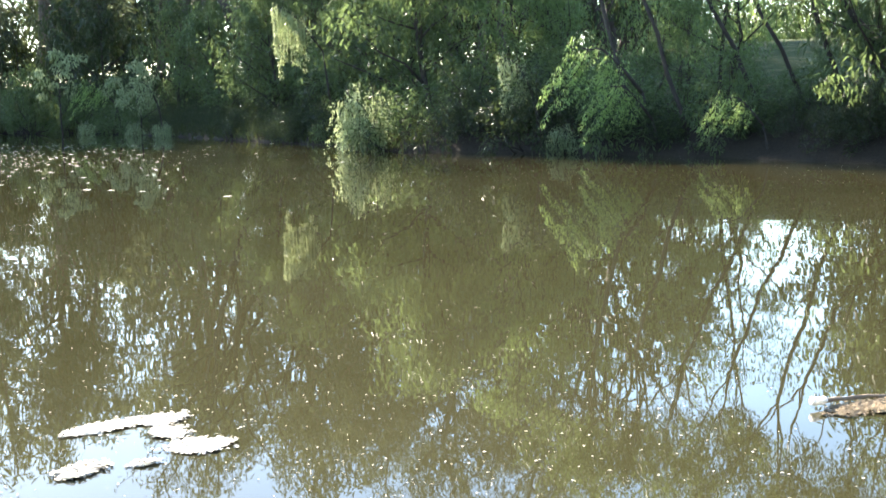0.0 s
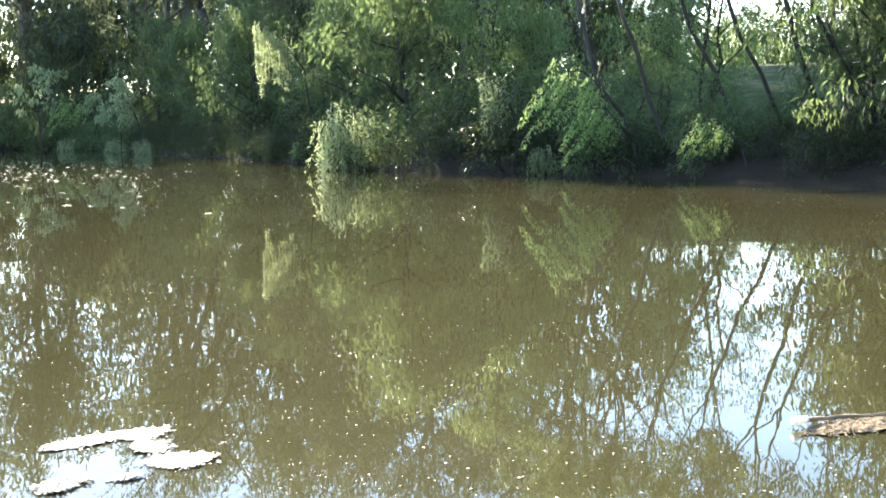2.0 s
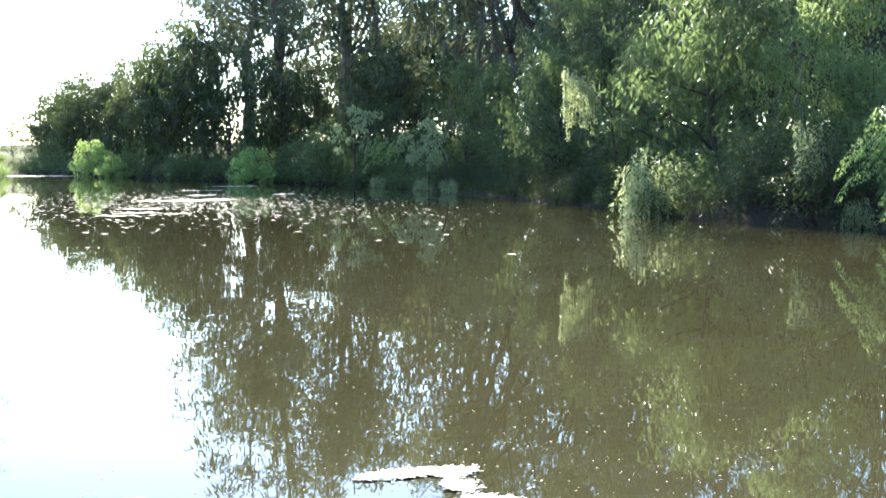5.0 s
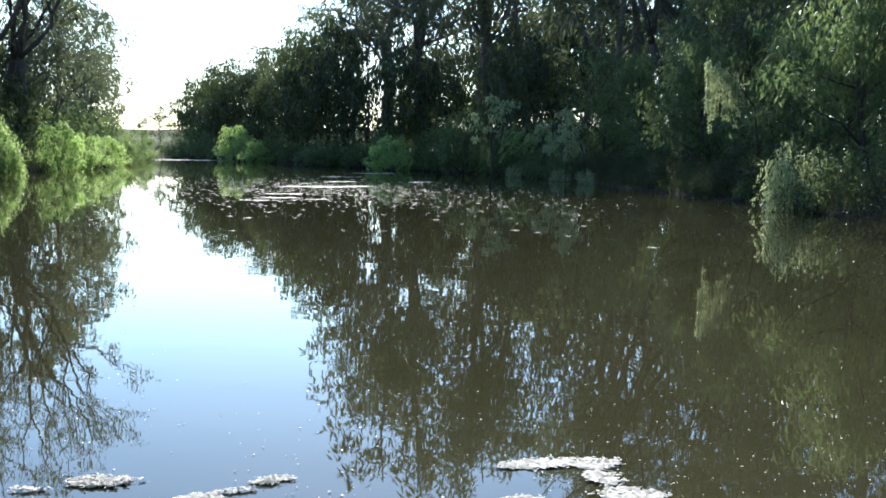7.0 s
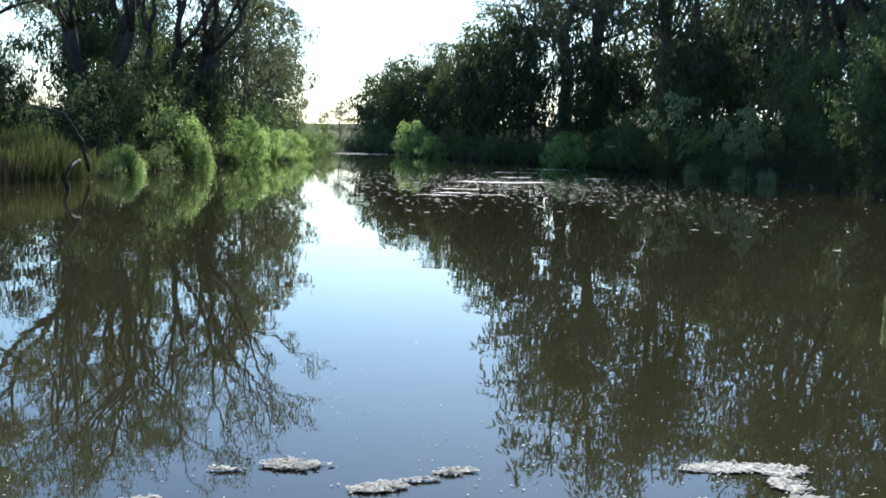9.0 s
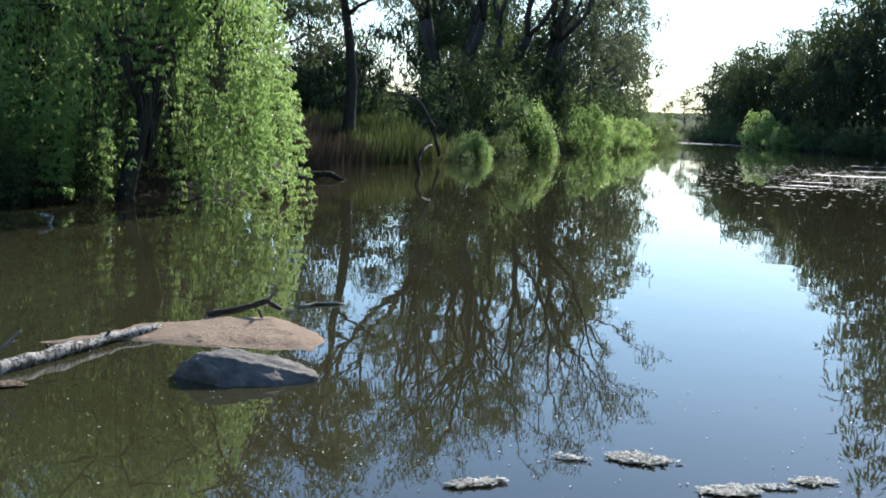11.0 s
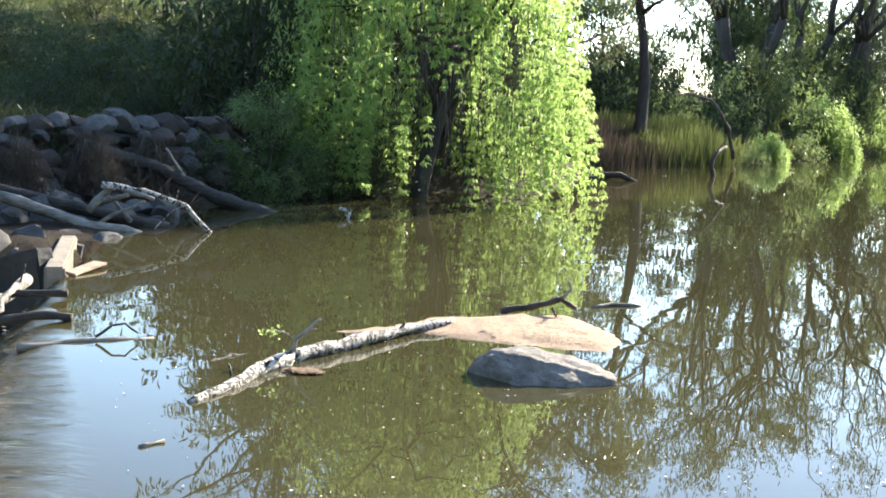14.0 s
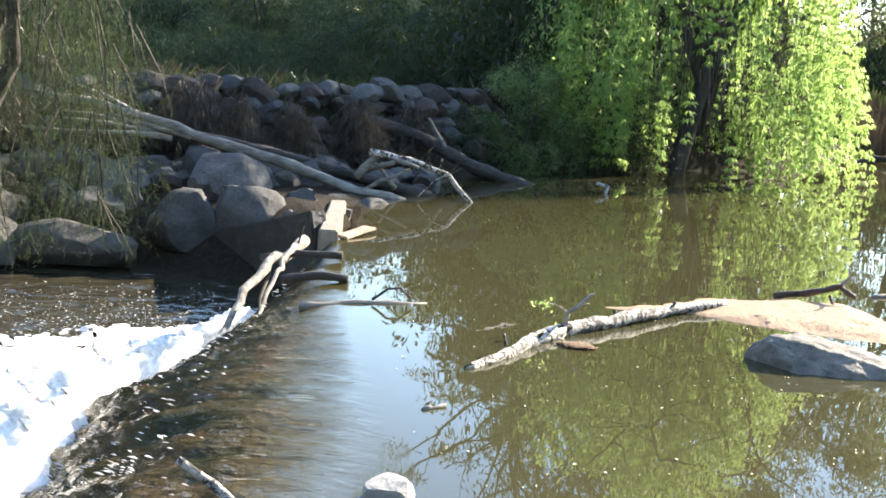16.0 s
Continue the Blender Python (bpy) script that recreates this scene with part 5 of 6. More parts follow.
far_bush = [bush(np.random.default_rng(170 + k), 3.4, 2.3, 40, 1300, (0.40, 0.10), LEAF_BUSH, BARK_DARK, "dark green bush on the distant bank", droop=0.6) for k in range(4)]
mound = weeping_plant(np.random.default_rng(93), 4.0, 1.75, 420, 70, (0.20, 0.05), LEAF_WILLOW, BARK_DARK, "rounded young willow weeping to the water", name="young_willow", category="tree", trunk_r=0.07, low=0.02, lobes=34, tuft=0.2, lobe_low=0.35, hang=(0.25, 0.6))
used = set()


FAR = {}


def plant(proto, x, y, scale=1.0, turn=0.0, z=None, stretch=1.0, tilt=0.0):
    """Sets a plant on the ground: the first one itself, then copies."""
    if math.hypot(x, y) > 92:
        proto = FAR.get(proto.name, proto)
    m = pose(x, y, (max(gz(x, y), 0.0) if z is None else z) - 0.05, tilt, 0, turn) @ Matrix.Diagonal((scale, scale, scale * stretch, 1))
    if proto.name in used:
        ob = copy_thing(proto, Matrix.Identity(4))
    else:
        used.add(proto.name)
        ob = proto
    ob.matrix_basis = m
    return ob


FAR.update({a.name: b for a, b in zip(leafy_protos + bush_protos + gum_protos, far_leafy + far_bush + far_gum)})
PL = random.Random(4)
# gums along the left bank, upstream of the willow
for x, y, k, s in [(-62.0, 68.0, 3, 0.95), (-66.0, 76.0, 0, 0.95), (-72.0, 84.0, 2, 1.1), (-77.0, 92.0, 3, 0.85), (-83.0, 101.0, 2, 0.9),
                   (-66.0, 58.0, 3, 0.9), (-90.0, 110.0, 2, 0.8), (-97.0, 116.0, 3, 0.6), (-104.0, 120.0, 3, 0.6), (-113.0, 126.0, 2, 0.7), (-124.0, 132.0, 3, 0.6), (-68.0, 64.0, 0, 0.9), (-76.0, 78.0, 3, 1.0)]:
    plant(gum_protos[k], x, y, s, PL.uniform(0, 360))
plant(mound, -49.4, 51.5, 1.3, 20, 0.0, 0.74)
plant(mound, -42.2, 40.4, 0.72, 200, 0.0, 0.55)
for x, y, s, st in [(-53.9, 62.6, 0.85, 1.1), (-57.4, 69.2, 0.75, 1.0), (-60.6, 74.6, 0.6, 1.0), (-64.6, 80.6, 0.85, 0.85), (-72.5, 92.0, 0.9, 0.8), (-79.5, 103.5, 0.9, 0.75), (-86.0, 112.5, 1.0, 1.0)]:
    plant(green_protos[PL.randrange(2)], x, y, s, PL.uniform(0, 360), 0.0, st)
for x, y, s in [(-44.5, 45.0, 0.45), (-48.5, 50.5, 0.55), (-55.0, 61.0, 0.5), (-64.0, 77.0, 0.6), (-68.0, 84.0, 0.6), (-76.5, 99.0, 0.7), (-83.0, 108.0, 0.7), (-39.5, 37.0, 0.3)]:
    plant(bush_protos[PL.randrange(4)], x, y, s, PL.uniform(0, 360), 0.0)
for x, y, k, s in [(-33.6, 20.6, 0, 1.05), (-39.5, 21.0, 0, 1.15), (-38.0, 15.0, 1, 0.9)]:
    plant(open_protos[k], x, y, s, 40 + 70 * k + 37 * y)
for k, (x, y, s, turn) in enumerate([(-53.5, 49.5, 1.4, 0), (-58.5, 57.5, 1.42, 140), (-63.5, 66.5, 1.4, 260), (-34.0, 16.4, 0.95, 30)]):
    plant(forked_protos[k % 2], x, y, s, turn)
plant(scrub_protos[0], -29.6, 17.6, 1.2, 60, None, 1.5)
# low growth on the brow of the slope, under the gap beside the straight trunk
for k, (az, d, top) in enumerate([(-51.8, 58.0, 4.2), (-50.5, 60.0, 2.0), (-49.7, 64.0, 1.6), (-49.0, 62.0, 1.7), (-48.3, 64.0, 1.8), (-47.4, 66.0, 3.0)]):
    x, y = d * math.sin(radians(az)), d * math.cos(radians(az))
    plant(far_leafy[k % 3], x, y, max(1.9 + d * math.tan(radians(top)) - gz(x, y), 1.2) / 9.0, 67.0 * k)
# dark scrub and trees on the slope behind the willow
for x, y, s in [(-27.6, 13.4, 0.9), (-26.5, 9.9, 1.0), (-27.5, 12.0, 1.3), (-26.6, 16.4, 0.8), (-29.0, 10.0, 1.3), (-30.5, 13.5, 1.5), (-29.8, 17.6, 0.6), (-44.0, 36.0, 0.6), (-46.0, 41.0, 0.8), (-49.0, 48.0, 1.0), (-54.0, 54.0, 1.1), (-58.0, 59.0, 1.1), (-62.0, 66.0, 1.2), (-66.0, 73.0, 1.2), (-70.0, 80.0, 1.2), (-75.0, 89.0, 1.2), (-80.0, 97.0, 1.2), (-86.0, 106.0, 1.2), (-92.0, 113.0, 1.2), (-100.0, 120.0, 1.3)]:
    plant((scrub_protos if y < 20 else bush_protos)[PL.randrange(2)], x, y, s, PL.uniform(0, 360), None, 1.25)
for x, y, s in [(-30.5, 15.0, 0.7), (-34.0, 12.5, 0.6), (-28.8, 11.0, 0.6), (-56.0, 52.0, 0.9), (-63.0, 63.0, 1.0), (-69.0, 73.0, 1.0), (-88.0, 104.0, 1.0)]:
    plant(leafy_protos[PL.randrange(3)], x, y, s, PL.uniform(0, 360))

for x, y, k, s in [(-40.0, 27.5, 2, 0.75), (-45.0, 29.0, 3, 0.85), (-49.0, 25.0, 0, 0.55), (-54.0, 30.0, 2, 0.7), (-58.0, 20.0, 3, 0.6), (-43.0, 22.0, 2, 0.5)]:
    plant(gum_protos[k], x, y, s, PL.uniform(0, 360))
for x, y, s in [(-33.5, 14.5, 0.45), (-36.5, 14.0, 0.4), (-39.5, 17.0, 0.45), (-37.5, 21.0, 0.55), (-42.0, 25.0, 0.6), (-43.0, 12.5, 0.35), (-47.0, 15.0, 0.4), (-51.0, 11.0, 0.35)]:
    plant(leafy_protos[PL.randrange(3)], x, y, s, PL.uniform(0, 360))
for x, y, s in [(-146.0, 150.0, 1.0), (-150.0, 163.0, 1.1), (-141.0, 168.0, 1.0), (-158.0, 176.0, 1.3), (-156.0, 152.0, 1.2), (-136.0, 160.0, 0.8), (-165.0, 164.0, 1.4), (-28.4, 14.4, 0.55), (-29.6, 16.9, 0.65), (-45.0, 32.0, 0.28), (-48.0, 36.0, 0.33), (-50.5, 40.5, 0.38), (-42.5, 28.5, 0.25), (-57.5, 51.5, 0.95), (-62.5, 58.0, 1.0), (-67.0, 67.0, 1.0), (-43.5, 32.5, 0.5), (-73.0, 77.0, 1.0), (-47.5, 44.5, 0.5), (-51.0, 51.0, 0.5), (-56.5, 58.5, 0.55), (-60.5, 65.0, 0.6)]:
    plant(far_leafy[PL.randrange(3)], x, y, s, PL.uniform(0, 360))
plant(leafy_protos[1], -43.0, 31.6, 0.7, 100)
# unseen trees added on the near bank, behind the weir, to block skylight
for x, y, s in [(11.0, -7.0, 1.0), (15.0, -1.0, 1.1), (7.0, -13.0, 1.2), (20.0, -8.0, 1.3), (1.5, -19.0, 1.2), (13.0, -16.0, 1.3), (24.0, 3.0, 1.2), (5.0, -27.0, 1.4), (-27.0, -17.0, 1.0), (-29.0, -26.0, 1.2), (-14.0, -41.0, 1.4), (-3.0, -36.0, 1.3), (6.0, -9.0, 1.7), (11.5, -3.5, 1.6), (1.8, -12.5, 1.6), (16.0, 2.5, 1.5), (9.0, -18.0, 1.8), (3.5, -23.0, 1.8), (18.5, -14.0, 1.8), (-25.5, -9.5, 1.3), (-24.0, -20.0, 1.5), (22.0, -2.0, 1.7)]:
    plant(far_leafy[PL.randrange(3)], x, y, s, PL.uniform(0, 360))
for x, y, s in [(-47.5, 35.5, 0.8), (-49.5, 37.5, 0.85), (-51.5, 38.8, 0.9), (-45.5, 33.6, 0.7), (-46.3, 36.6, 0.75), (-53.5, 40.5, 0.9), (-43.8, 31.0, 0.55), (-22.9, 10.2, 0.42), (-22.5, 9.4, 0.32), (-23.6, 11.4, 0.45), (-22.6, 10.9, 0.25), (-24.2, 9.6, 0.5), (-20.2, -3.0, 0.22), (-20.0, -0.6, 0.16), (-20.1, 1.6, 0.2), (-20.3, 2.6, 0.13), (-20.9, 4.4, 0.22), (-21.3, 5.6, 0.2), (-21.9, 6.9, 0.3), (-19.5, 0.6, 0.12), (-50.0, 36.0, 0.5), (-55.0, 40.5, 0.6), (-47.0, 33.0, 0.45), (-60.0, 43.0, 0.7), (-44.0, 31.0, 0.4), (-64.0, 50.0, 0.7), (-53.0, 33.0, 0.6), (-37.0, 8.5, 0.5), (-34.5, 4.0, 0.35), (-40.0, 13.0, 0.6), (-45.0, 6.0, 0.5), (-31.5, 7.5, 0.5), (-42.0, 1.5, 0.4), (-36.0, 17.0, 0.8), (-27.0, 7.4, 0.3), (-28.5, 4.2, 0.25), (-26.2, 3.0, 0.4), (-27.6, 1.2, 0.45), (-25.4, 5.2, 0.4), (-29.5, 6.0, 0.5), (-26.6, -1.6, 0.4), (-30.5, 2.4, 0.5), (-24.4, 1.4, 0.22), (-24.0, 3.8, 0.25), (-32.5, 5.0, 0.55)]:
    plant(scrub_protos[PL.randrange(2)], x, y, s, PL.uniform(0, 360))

# ---- right bank ----
PROTO_H = (19.0, 25.0, 15.0, 17.0)


OPENINGS = [(-5.8, 45.9)]


def shades(x, y, tall):
    """Whether a tree of that height would stand in the sun of one of the bright bushes at the water."""
    for bx, by in OPENINGS:
        along = (x - bx) * math.sin(SUN_AZ) + (y - by) * math.cos(SUN_AZ)
        across = abs((x - bx) * math.cos(SUN_AZ) - (y - by) * math.sin(SUN_AZ))
        if along > 0.8 and across < 3.4 and tall > 0.5 * along + 1.0:
            return True
    return False


def skyline(az):
    """How high the woods stand, in degrees over the water, by bearing from the weir."""
    return float(np.interp(az, [-38, -35.5, -32.5, -29.8, -28, -26.5, -24.5, 2, 5], [1.5, 2.5, 4.5, 6.3, 10.5, 13.0, 16.5, 17.5, 10.0]))


rc = np.array(RIGHT)
rs = np.cumsum([0] + [math.dist(a, b) for a, b in zip(RIGHT[:-1], RIGHT[1:])])


def on_right(s, d):
    """The point s metres along the right bank's waterline, d metres inland."""
    x, y = np.interp(s, rs, rc[:, 0]), np.interp(s, rs, rc[:, 1])
    x2, y2 = np.interp(s + 0.5, rs, rc[:, 0]), np.interp(s + 0.5, rs, rc[:, 1])
    t = np.array([x2 - x, y2 - y]) / 0.5
    nrm = np.array([-t[1], t[0]]) / max(np.linalg.norm(t), 1e-6)
    return x + nrm[0] * d, y + nrm[1] * d


# tangled bushes along the water, smaller where the bank opens
s = 30.0
while s < rs[-1] - 4:
    x, y = on_right(s, PL.uniform(0.2, 1.6))
    az = math.degrees(math.atan2(x, y))
    size = 0.8 if az > 5 else 1.0
    if shades(x, y, 3.0):
        x, y = on_right(s, 3.2)
    # deep shade along this stretch is made with darker scrub, set back
    hollow = -17.0 < az < -9.0
    if hollow:
        x, y = on_right(s, PL.uniform(2.0, 3.5))
    plant(bush_protos[PL.randrange(4)] if az < -17 or (PL.random() < 0.4 and not hollow) or math.dist((x, y), OPENINGS[0]) < 4.0 else scrub_protos[PL.randrange(2)], x, y, PL.uniform(0.65, 1.0) * size, PL.uniform(0, 360), 0.1)
    if az < 30 and PL.random() < 0.7:
        x, y = on_right(s + 1, PL.uniform(3.0, 6.0))
        if not shades(x, y, 3.5):
            plant(bush_protos[PL.randrange(4)], x, y, PL.uniform(0.8, 1.2) * (size if az < 5 else 0.45), PL.uniform(0, 360))
    s += PL.uniform(3.2, 4.4) if s > 75 else PL.uniform(4.0, 5.5)
# low dark scrub hides the bank's foot; its colour stands for deep shade
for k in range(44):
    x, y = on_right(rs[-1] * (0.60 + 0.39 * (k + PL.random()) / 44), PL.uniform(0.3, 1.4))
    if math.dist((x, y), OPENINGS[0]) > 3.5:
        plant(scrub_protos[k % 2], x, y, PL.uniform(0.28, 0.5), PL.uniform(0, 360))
# leafy trees behind them, then tall gums; saplings where the bank opens
s = 26.0
while s < rs[-1]:
    x, y = on_right(s, PL.uniform(2.5, 7.0))
    az = math.degrees(math.atan2(x, y))
    if az < 4 and shades(x, y, 9.0):
        s += 1.2
    elif az < 4:
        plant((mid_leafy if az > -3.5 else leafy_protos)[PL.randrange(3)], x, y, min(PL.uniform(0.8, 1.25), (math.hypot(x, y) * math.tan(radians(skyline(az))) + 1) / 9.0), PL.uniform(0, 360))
        s += PL.uniform(3.8, 5.4) if s > 75 else PL.uniform(4.5, 6.0)
    else:
        low = float(np.interp(az, [4, 7, 9, 10.3, 12.6, 13.6, 15, 17, 22], [10.0, 8.0, 6.0, 2.0, 2.0, 5.5, 9.0, 11.0, 11.0]))
        plant(slim_protos[PL.randrange(3)], x, y, (math.hypot(x, y) * math.tan(radians(low)) + 1.6 - gz(x, y)) / 11.0 * PL.uniform(0.75, 1.1), PL.uniform(0, 360), None, 1.0, PL.uniform(-24, 24))
        s += PL.uniform(0.9, 1.6)
s = 24.0
while s < rs[-1]:
    x, y = on_right(s, PL.uniform(7.0, 15.0))
    az = math.degrees(math.atan2(x, y))
    if az < 3:
        k = PL.randrange(4)
        tall = math.hypot(x, y) * math.tan(radians(skyline(az))) + 2.0 - gz(x, y)
        if shades(x, y, tall):
            s += 1.0
            continue
        plant(gum_protos[k], x, y, min(tall / PROTO_H[k] * PL.uniform(0.8, 1.08), 1.9), PL.uniform(0, 360))
        s += PL.uniform(3.4, 4.8) if s > 75 else PL.uniform(4.5, 6.5)
    else:
        s += 3
# open-crowned gums in a row behind
for k, (x, y) in enumerate([(-17.5, 84.0), (-2.5, 66.0), (1.5, 60.0), (5.0, 63.0)]):
    plant(forked_protos[k % 2], x, y, (math.hypot(x, y) * math.tan(radians(18.0)) - gz(x, y)) / 15.0, 71.0 * k)
# a second row of woodland, and trees closing the bend upstream
for k in range(26):
    x, y = on_right(58.0 + k * 4.2, PL.uniform(17.0, 25.0))
    if math.degrees(math.atan2(x, y)) < (7 if k % 2 else -13) and not shades(x, y, 10.0):
        plant(far_leafy[PL.randrange(3)], x, y, PL.uniform(1.0, 1.35), PL.uniform(0, 360))
# a dense back row that closes the wood
for k in range(15):
    x, y = on_right(86.0 + k * 3.6, 23.0 + 3.0 * (k % 3))
    if not shades(x, y, 14.0):
        plant(far_leafy[k % 3], x, y, 1.5, 83.0 * k)
for x, y, s in [(-112, 152, 0.55), (-104, 147, 0.7), (-120, 158, 0.45), (-98, 141, 0.7), (-140, 150, 1.0), (-134, 142, 0.9), (-146, 160, 1.2), (-91, 135, 0.75), (-106, 158, 1.0), (-84, 133, 0.9), (-79, 128, 1.0), (-74, 126, 1.15), (-70, 121, 1.3), (-88, 140, 1.1), (-66, 120, 1.5), (-61, 115, 1.5), (-95, 144, 1.0)]:
    plant(leafy_protos[PL.randrange(3)], x, y, s, PL.uniform(0, 360))
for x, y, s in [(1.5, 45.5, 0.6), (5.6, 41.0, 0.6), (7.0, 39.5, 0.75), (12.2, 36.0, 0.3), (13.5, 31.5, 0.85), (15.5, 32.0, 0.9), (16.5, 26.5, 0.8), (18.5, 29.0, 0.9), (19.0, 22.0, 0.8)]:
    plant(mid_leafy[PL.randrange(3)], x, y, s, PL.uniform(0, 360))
for x, y, s, st in [(-5.8, 45.9, 0.85, 1.2), (-25.0, 77.8, 0.5, 0.8), (-31.0, 85.5, 0.5, 0.8), (-21.6, 72.6, 0.45, 0.9), (1.5, 39.6, 0.45, 0.9)]:
    plant(pale_protos[PL.randrange(2)], x, y, s, PL.uniform(0, 360), 0.0, st)
for x, y, s, st in [(-38.0, 92.5, 1.0, 1.4), (-47.0, 97.0, 1.0, 0.9), (-77.0, 119.0, 1.2, 1.0), (-72.0, 115.0, 0.9, 0.8), (-58.0, 105.0, 0.9, 0.8)]:
    plant(green_protos[PL.randrange(3)], x, y, s, PL.uniform(0, 360), 0.0, st)
for x, y, s, z in [(-24.6, 78.5, 1.2, 0.1), (-33.5, 87.5, 1.5, 0.2), (-28.5, 84.0, 1.0, 0.1), (12.3, 24.6, 0.9, 0.1)]:
    plant(spray_protos[PL.randrange(2)], x, y, s, PL.uniform(0, 360), z)
for x, y, s in [(10.2, 33.8, 0.8), (10.6, 31.9, 0.7), (11.6, 35.6, 0.9), (12.4, 33.6, 0.75), (14.2, 28.6, 0.75)]:
    plant(leafy_protos[PL.randrange(3)], x, y, s, PL.uniform(0, 360))
for x, y, s in [(5.5, 58.0, 0.9), (8.0, 56.0, 0.7), (15.0, 57.0, 0.8), (18.0, 56.0, 0.9), (20.5, 58.0, 1.0)]:
    plant(far_leafy[PL.randrange(3)], x, y, s, PL.uniform(0, 360))
for x, y, s in [(3.4, 41.0, 0.7), (6.5, 37.2, 0.55), (11.5, 29.5, 0.6), (2.0, 43.5, 0.8)]:
    plant(bush_protos[PL.randrange(4)], x, y, s, PL.uniform(0, 360), None, 1.1)
# thin leaning stems against the sky where the bank opens, and boughs that hang in the sun
for x, y, k, sc, turn in [(5.2, 37.4, 1, 1.0, 10), (7.6, 37.8, 0, 1.05, 350), (8.6, 36.4, 0, 0.95, 15), (9.6, 36.8, 1, 1.1, 0), (10.6, 35.0, 0, 1.0, 340), (11.0, 36.0, 1, 0.9, 25), (12.6, 33.8, 2, 0.9, 0), (3.8, 39.5, 1, 1.1, 330), (6.4, 39.2, 2, 0.9, 20), (13.2, 35.4, 0, 1.0, 5)]:
    plant(stem_protos[k], x, y, sc, turn)
for x, y, k, sc, turn, z in [(4.0, 38.3, 0, 1.1, 185, 0.5), (4.2, 37.4, 0, 0.8, 200, 0.1), (10.6, 30.6, 1, 0.85, 215, 0.2), (-8.6, 54.4, 2, 0.7, 205, 2.3), (-22.6, 75.0, 1, 1.0, 200, 0.9), (-28.6, 84.9, 0, 1.1, 200, 0.7), (6.9, 34.2, 0, 0.6, 170, 0.2), (0.6, 41.2, 1, 0.9, 190, 0.9)]:
    plant(bough_protos[k], x, y, sc, turn, z)
# low sunlit trees out on the pasture, at the brow
for k, (x, y, s) in enumerate([(6.0, 96.0, 1.3), (9.0, 99.0, 1.5), (11.5, 92.0, 1.1), (14.0, 98.0, 1.4), (16.5, 90.0, 1.2), (18.5, 96.0, 1.35), (21.5, 92.0, 1.3), (24.0, 88.0, 1.4), (26.5, 94.0, 1.5), (12.8, 104.0, 1.6), (20.0, 103.0, 1.6)]):
    plant(green_protos[1 + k % 2], x, y, s, 53.0 * k)
# trees on the pasture
for x, y, s in [(22.0, 95.0, 0.8), (34.0, 110.0, 0.9), (12.0, 105.0, 0.55), (40.0, 90.0, 0.8), (8.0, 88.0, 0.6), (28.0, 86.0, 0.9), (3.0, 92.0, 0.9), (46.0, 104.0, 1.0), (17.0, 102.0, 0.5), (2.0, 78.0, 1.1), (-1.0, 84.0, 1.1), (25.0, 70.0, 1.1), (29.0, 76.0, 1.1), (33.0, 80.0, 1.1)]:
    plant(far_leafy[PL.randrange(3)], x, y, s, PL.uniform(0, 360))

# ---- reeds and grass ----
G = np.random.default_rng(91)
def reed_stand(label, t0, t1, n, tall, mat):
    """Upright reeds along a stretch of the left waterline."""
    t = G.uniform(t0, t1, n)
    x, y = np.interp(t * 2, [0, 1, 2], [-33.9, -36.2, -39.2]), np.interp(t * 2, [0, 1, 2], [24.4, 28.6, 35.4])
    x, y = x - G.uniform(-0.3, 2.4, n), y + G.normal(0, 0.4, n)
    tagged(part("reeds", quads_mesh("reeds", blades(G, np.stack([x, y, np.maximum(ground_height(x, y), 0) - 0.05], 1), tall, 0.017, 0.09)), mat), label, "reeds", kind="stuff")


reed_stand("stand of yellow-green reeds at the water's edge", 0.42, 1.0, 7500, 1.15, LEAF_REED)
reed_stand("dry brown reeds at the water's edge", -0.1, 0.56, 9500, 1.0, LEAF_DRY)
n = 36000
gx, gy = G.uniform(-48, -20.3, n), G.uniform(-6, 26, n)
keep = (gx < np.interp(gy, WALL_Y, WALL_X) - 0.2) & (edge_distance(LEFT, gx, gy) > 2.5) & ~inside(POOL, gx, gy)
gx, gy = gx[keep], gy[keep]
tagged(part("slope_grass", quads_mesh("slope_grass", blades(G, np.stack([gx, gy, ground_height(gx, gy) - 0.03], 1), 0.30, 0.022, 0.4)), LEAF_GRASS), "rough green and straw grass on the slope", "grass", kind="stuff")
n = 4200
gx, gy = G.uniform(-21.6, -19.9, n), G.uniform(-5.0, 6.5, n)
keep = (lump(gx, gy, 1.7) > 0.35) & ~inside(POOL, gx, gy) & ~inside(TAILRACE, gx, gy)
gx, gy = gx[keep], gy[keep]
tagged(part("dry_grass", quads_mesh("dry_grass", blades(G, np.stack([gx, gy, ground_height(gx, gy) - 0.03], 1), 0.4, 0.006, 0.6)), LEAF_DRY), "dry straw-coloured grass tufts growing between stones", "grass", kind="stuff")


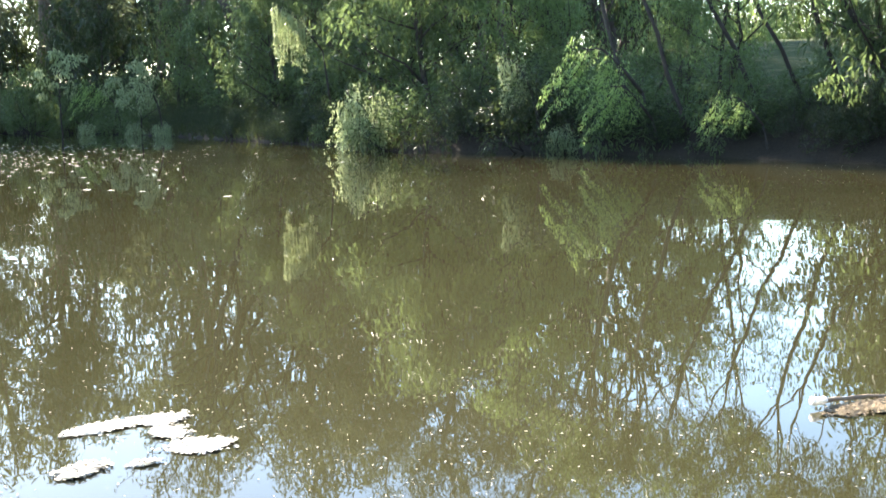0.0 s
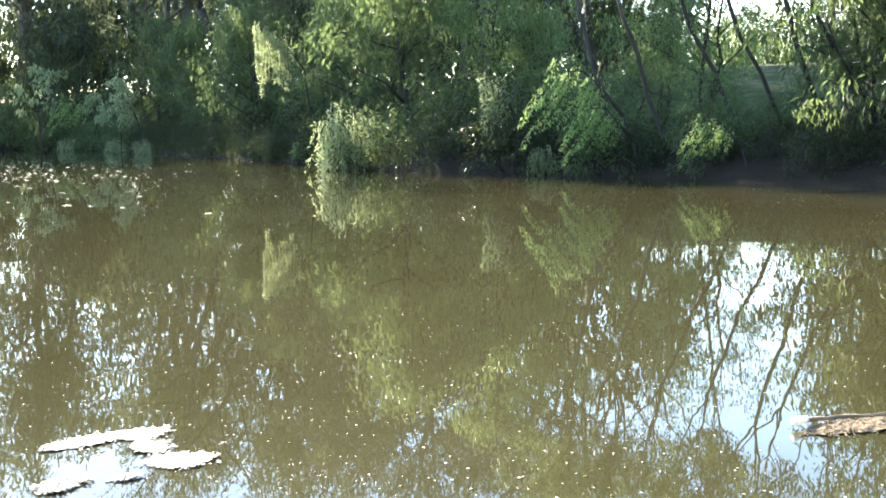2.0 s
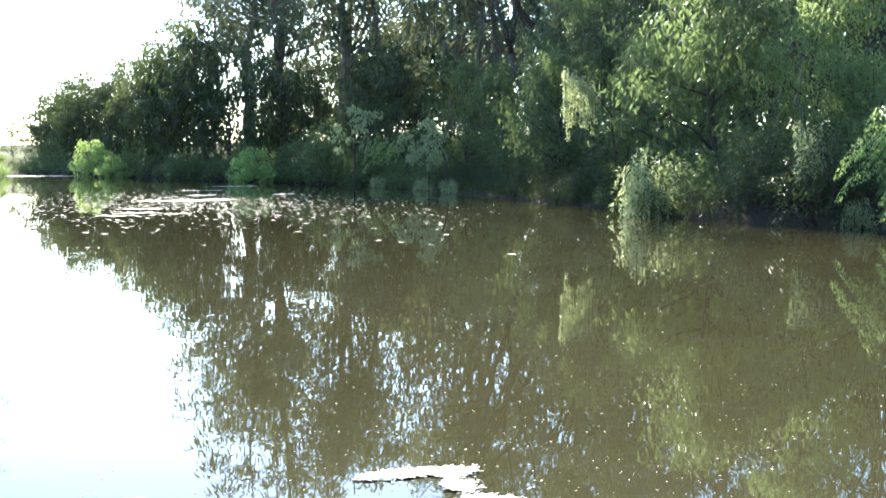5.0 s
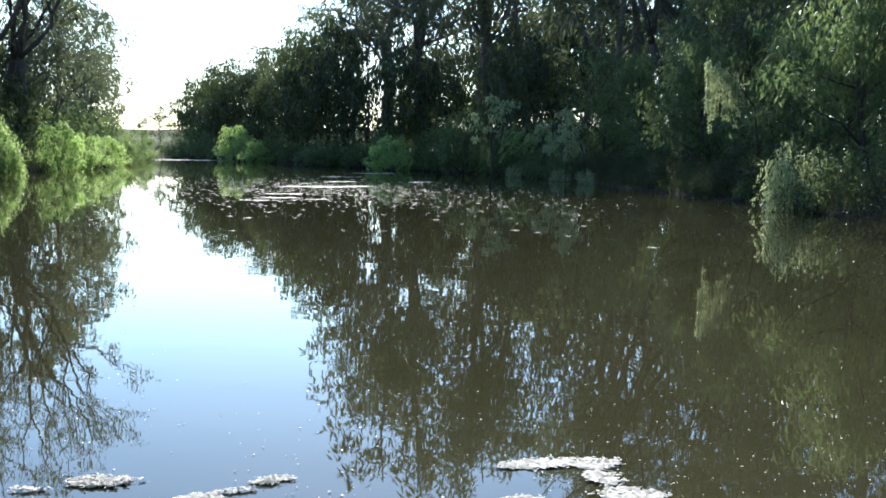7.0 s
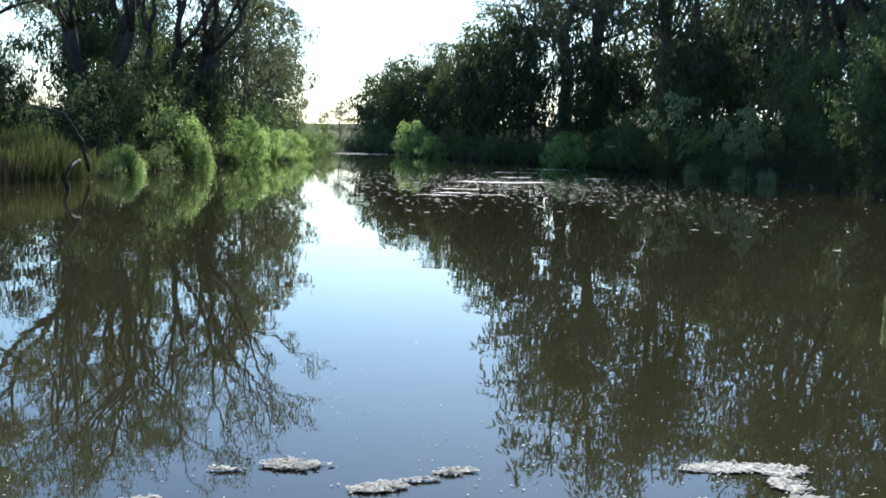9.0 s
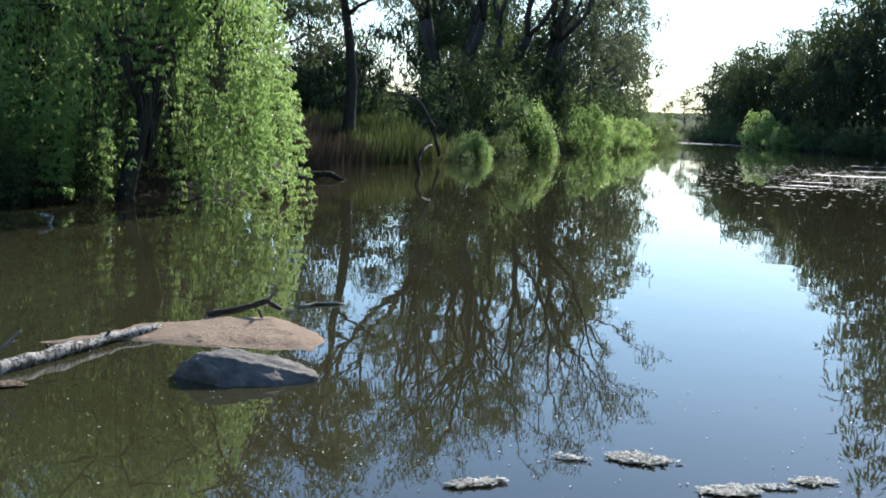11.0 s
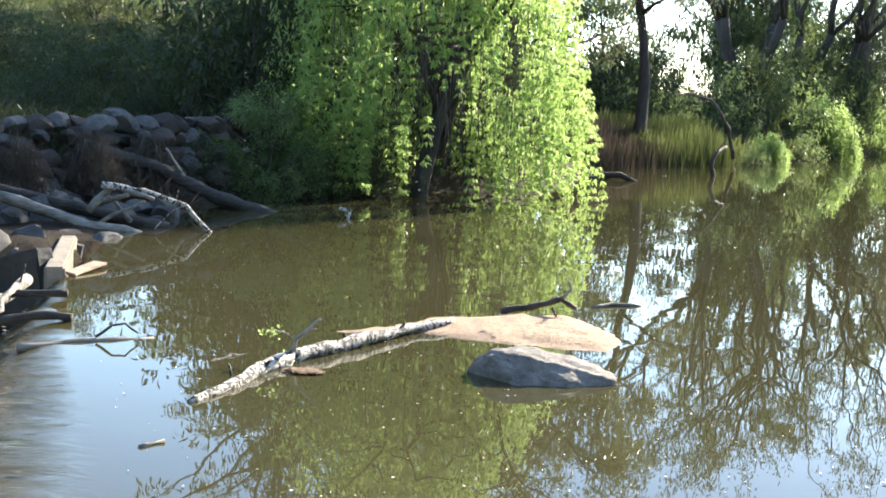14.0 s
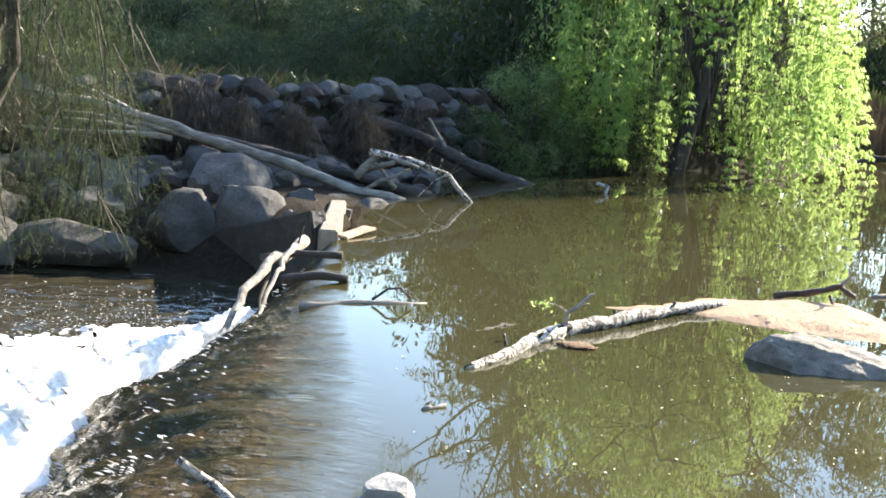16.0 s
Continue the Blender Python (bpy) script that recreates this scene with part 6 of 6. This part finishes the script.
def edge_grass(label, line, count, inland, tall, mat):
    """Grass and sedge along a waterline."""
    p = np.array(line)
    cum = np.cumsum([0] + [math.dist(a, b) for a, b in zip(line[:-1], line[1:])])
    q = G.uniform(0, cum[-1], count)
    x, y = np.interp(q, cum, p[:, 0]), np.interp(q, cum, p[:, 1])
    x, y = x + G.normal(0, inland, count), y + G.normal(0, inland, count)
    keep = ~inside(POOL, x, y)
    x, y = x[keep], y[keep]
    tagged(part("bank_grass", quads_mesh("bank_grass", blades(G, np.stack([x, y, ground_height(x, y) - 0.03], 1), tall, 0.05, 0.35)), mat), label, "grass", kind="stuff")


edge_grass("rough green grass along the left waterline", LEFT[8:16], 9000, 0.9, 0.6, LEAF_GRASS)
edge_grass("rough grass along the far waterline", RIGHT[6:13], 9000, 1.1, 0.5, LEAF_GRASS)

tuft = weeping_plant(np.random.default_rng(95), 1.15, 0.42, 150, 60, (0.22, 0.006), LEAF_DRY, BARK_DARK, "dry brown grass tussock hanging over the stone wall", name="grass_tussock", category="grass", trunk_r=0.01, low=0.0, lobes=14, flare=0.4, tuft=0.4, lobe_low=0.5, hang=(0.3, 0.7))
for x, y, z, s in [(-19.45, 1.9, 0.45, 1.1), (-19.5, 2.6, 0.4, 0.95), (-19.6, 3.5, 0.35, 0.9), (-19.3, 0.6, 0.4, 1.0), (-20.2, 4.7, 0.4, 0.9), (-19.3, -0.8, 0.5, 0.9), (-20.9, 5.8, 0.3, 1.0)]:
    plant(tuft, x, y, s, 50 * y, z)
# ---- the she-oak that hangs over the boulders ----
oak = weeping_plant(np.random.default_rng(97), 6.2, 2.4, 3000, 160, (0.11, 0.0062), LEAF_NEEDLE, BARK_DARK, "feathery grey-green she-oak drooping over the boulders", name="she_oak", category="tree", trunk_r=0.13, low=0.0, lobes=130, flare=0.9, tuft=0.15, lobe_low=0.10, hang=(0.08, 0.22))
oak.matrix_basis = pose(-15.7, -1.0, -0.4)
big = gum_tree(np.random.default_rng(98), 13.0, 0.30, 0.45, 3.0, 44, 5000, (0.26, 0.07), (-0.085, -0.105), bark=BARK_DARK, label="straight dark gum trunk rising from the reeds")
big.matrix_basis = pose(-36.5, 29.2, 0.1)
# a plant that no place called for is taken away again
for proto in leafy_protos + bush_protos + gum_protos + far_leafy + far_bush + far_gum + mid_leafy + slim_protos + spray_protos + pale_protos + green_protos + scrub_protos + open_protos + forked_protos + stem_protos + bough_protos:
    if proto.name not in used:
        for ob in [*proto.children_recursive, proto]:
            bpy.data.objects.remove(ob)
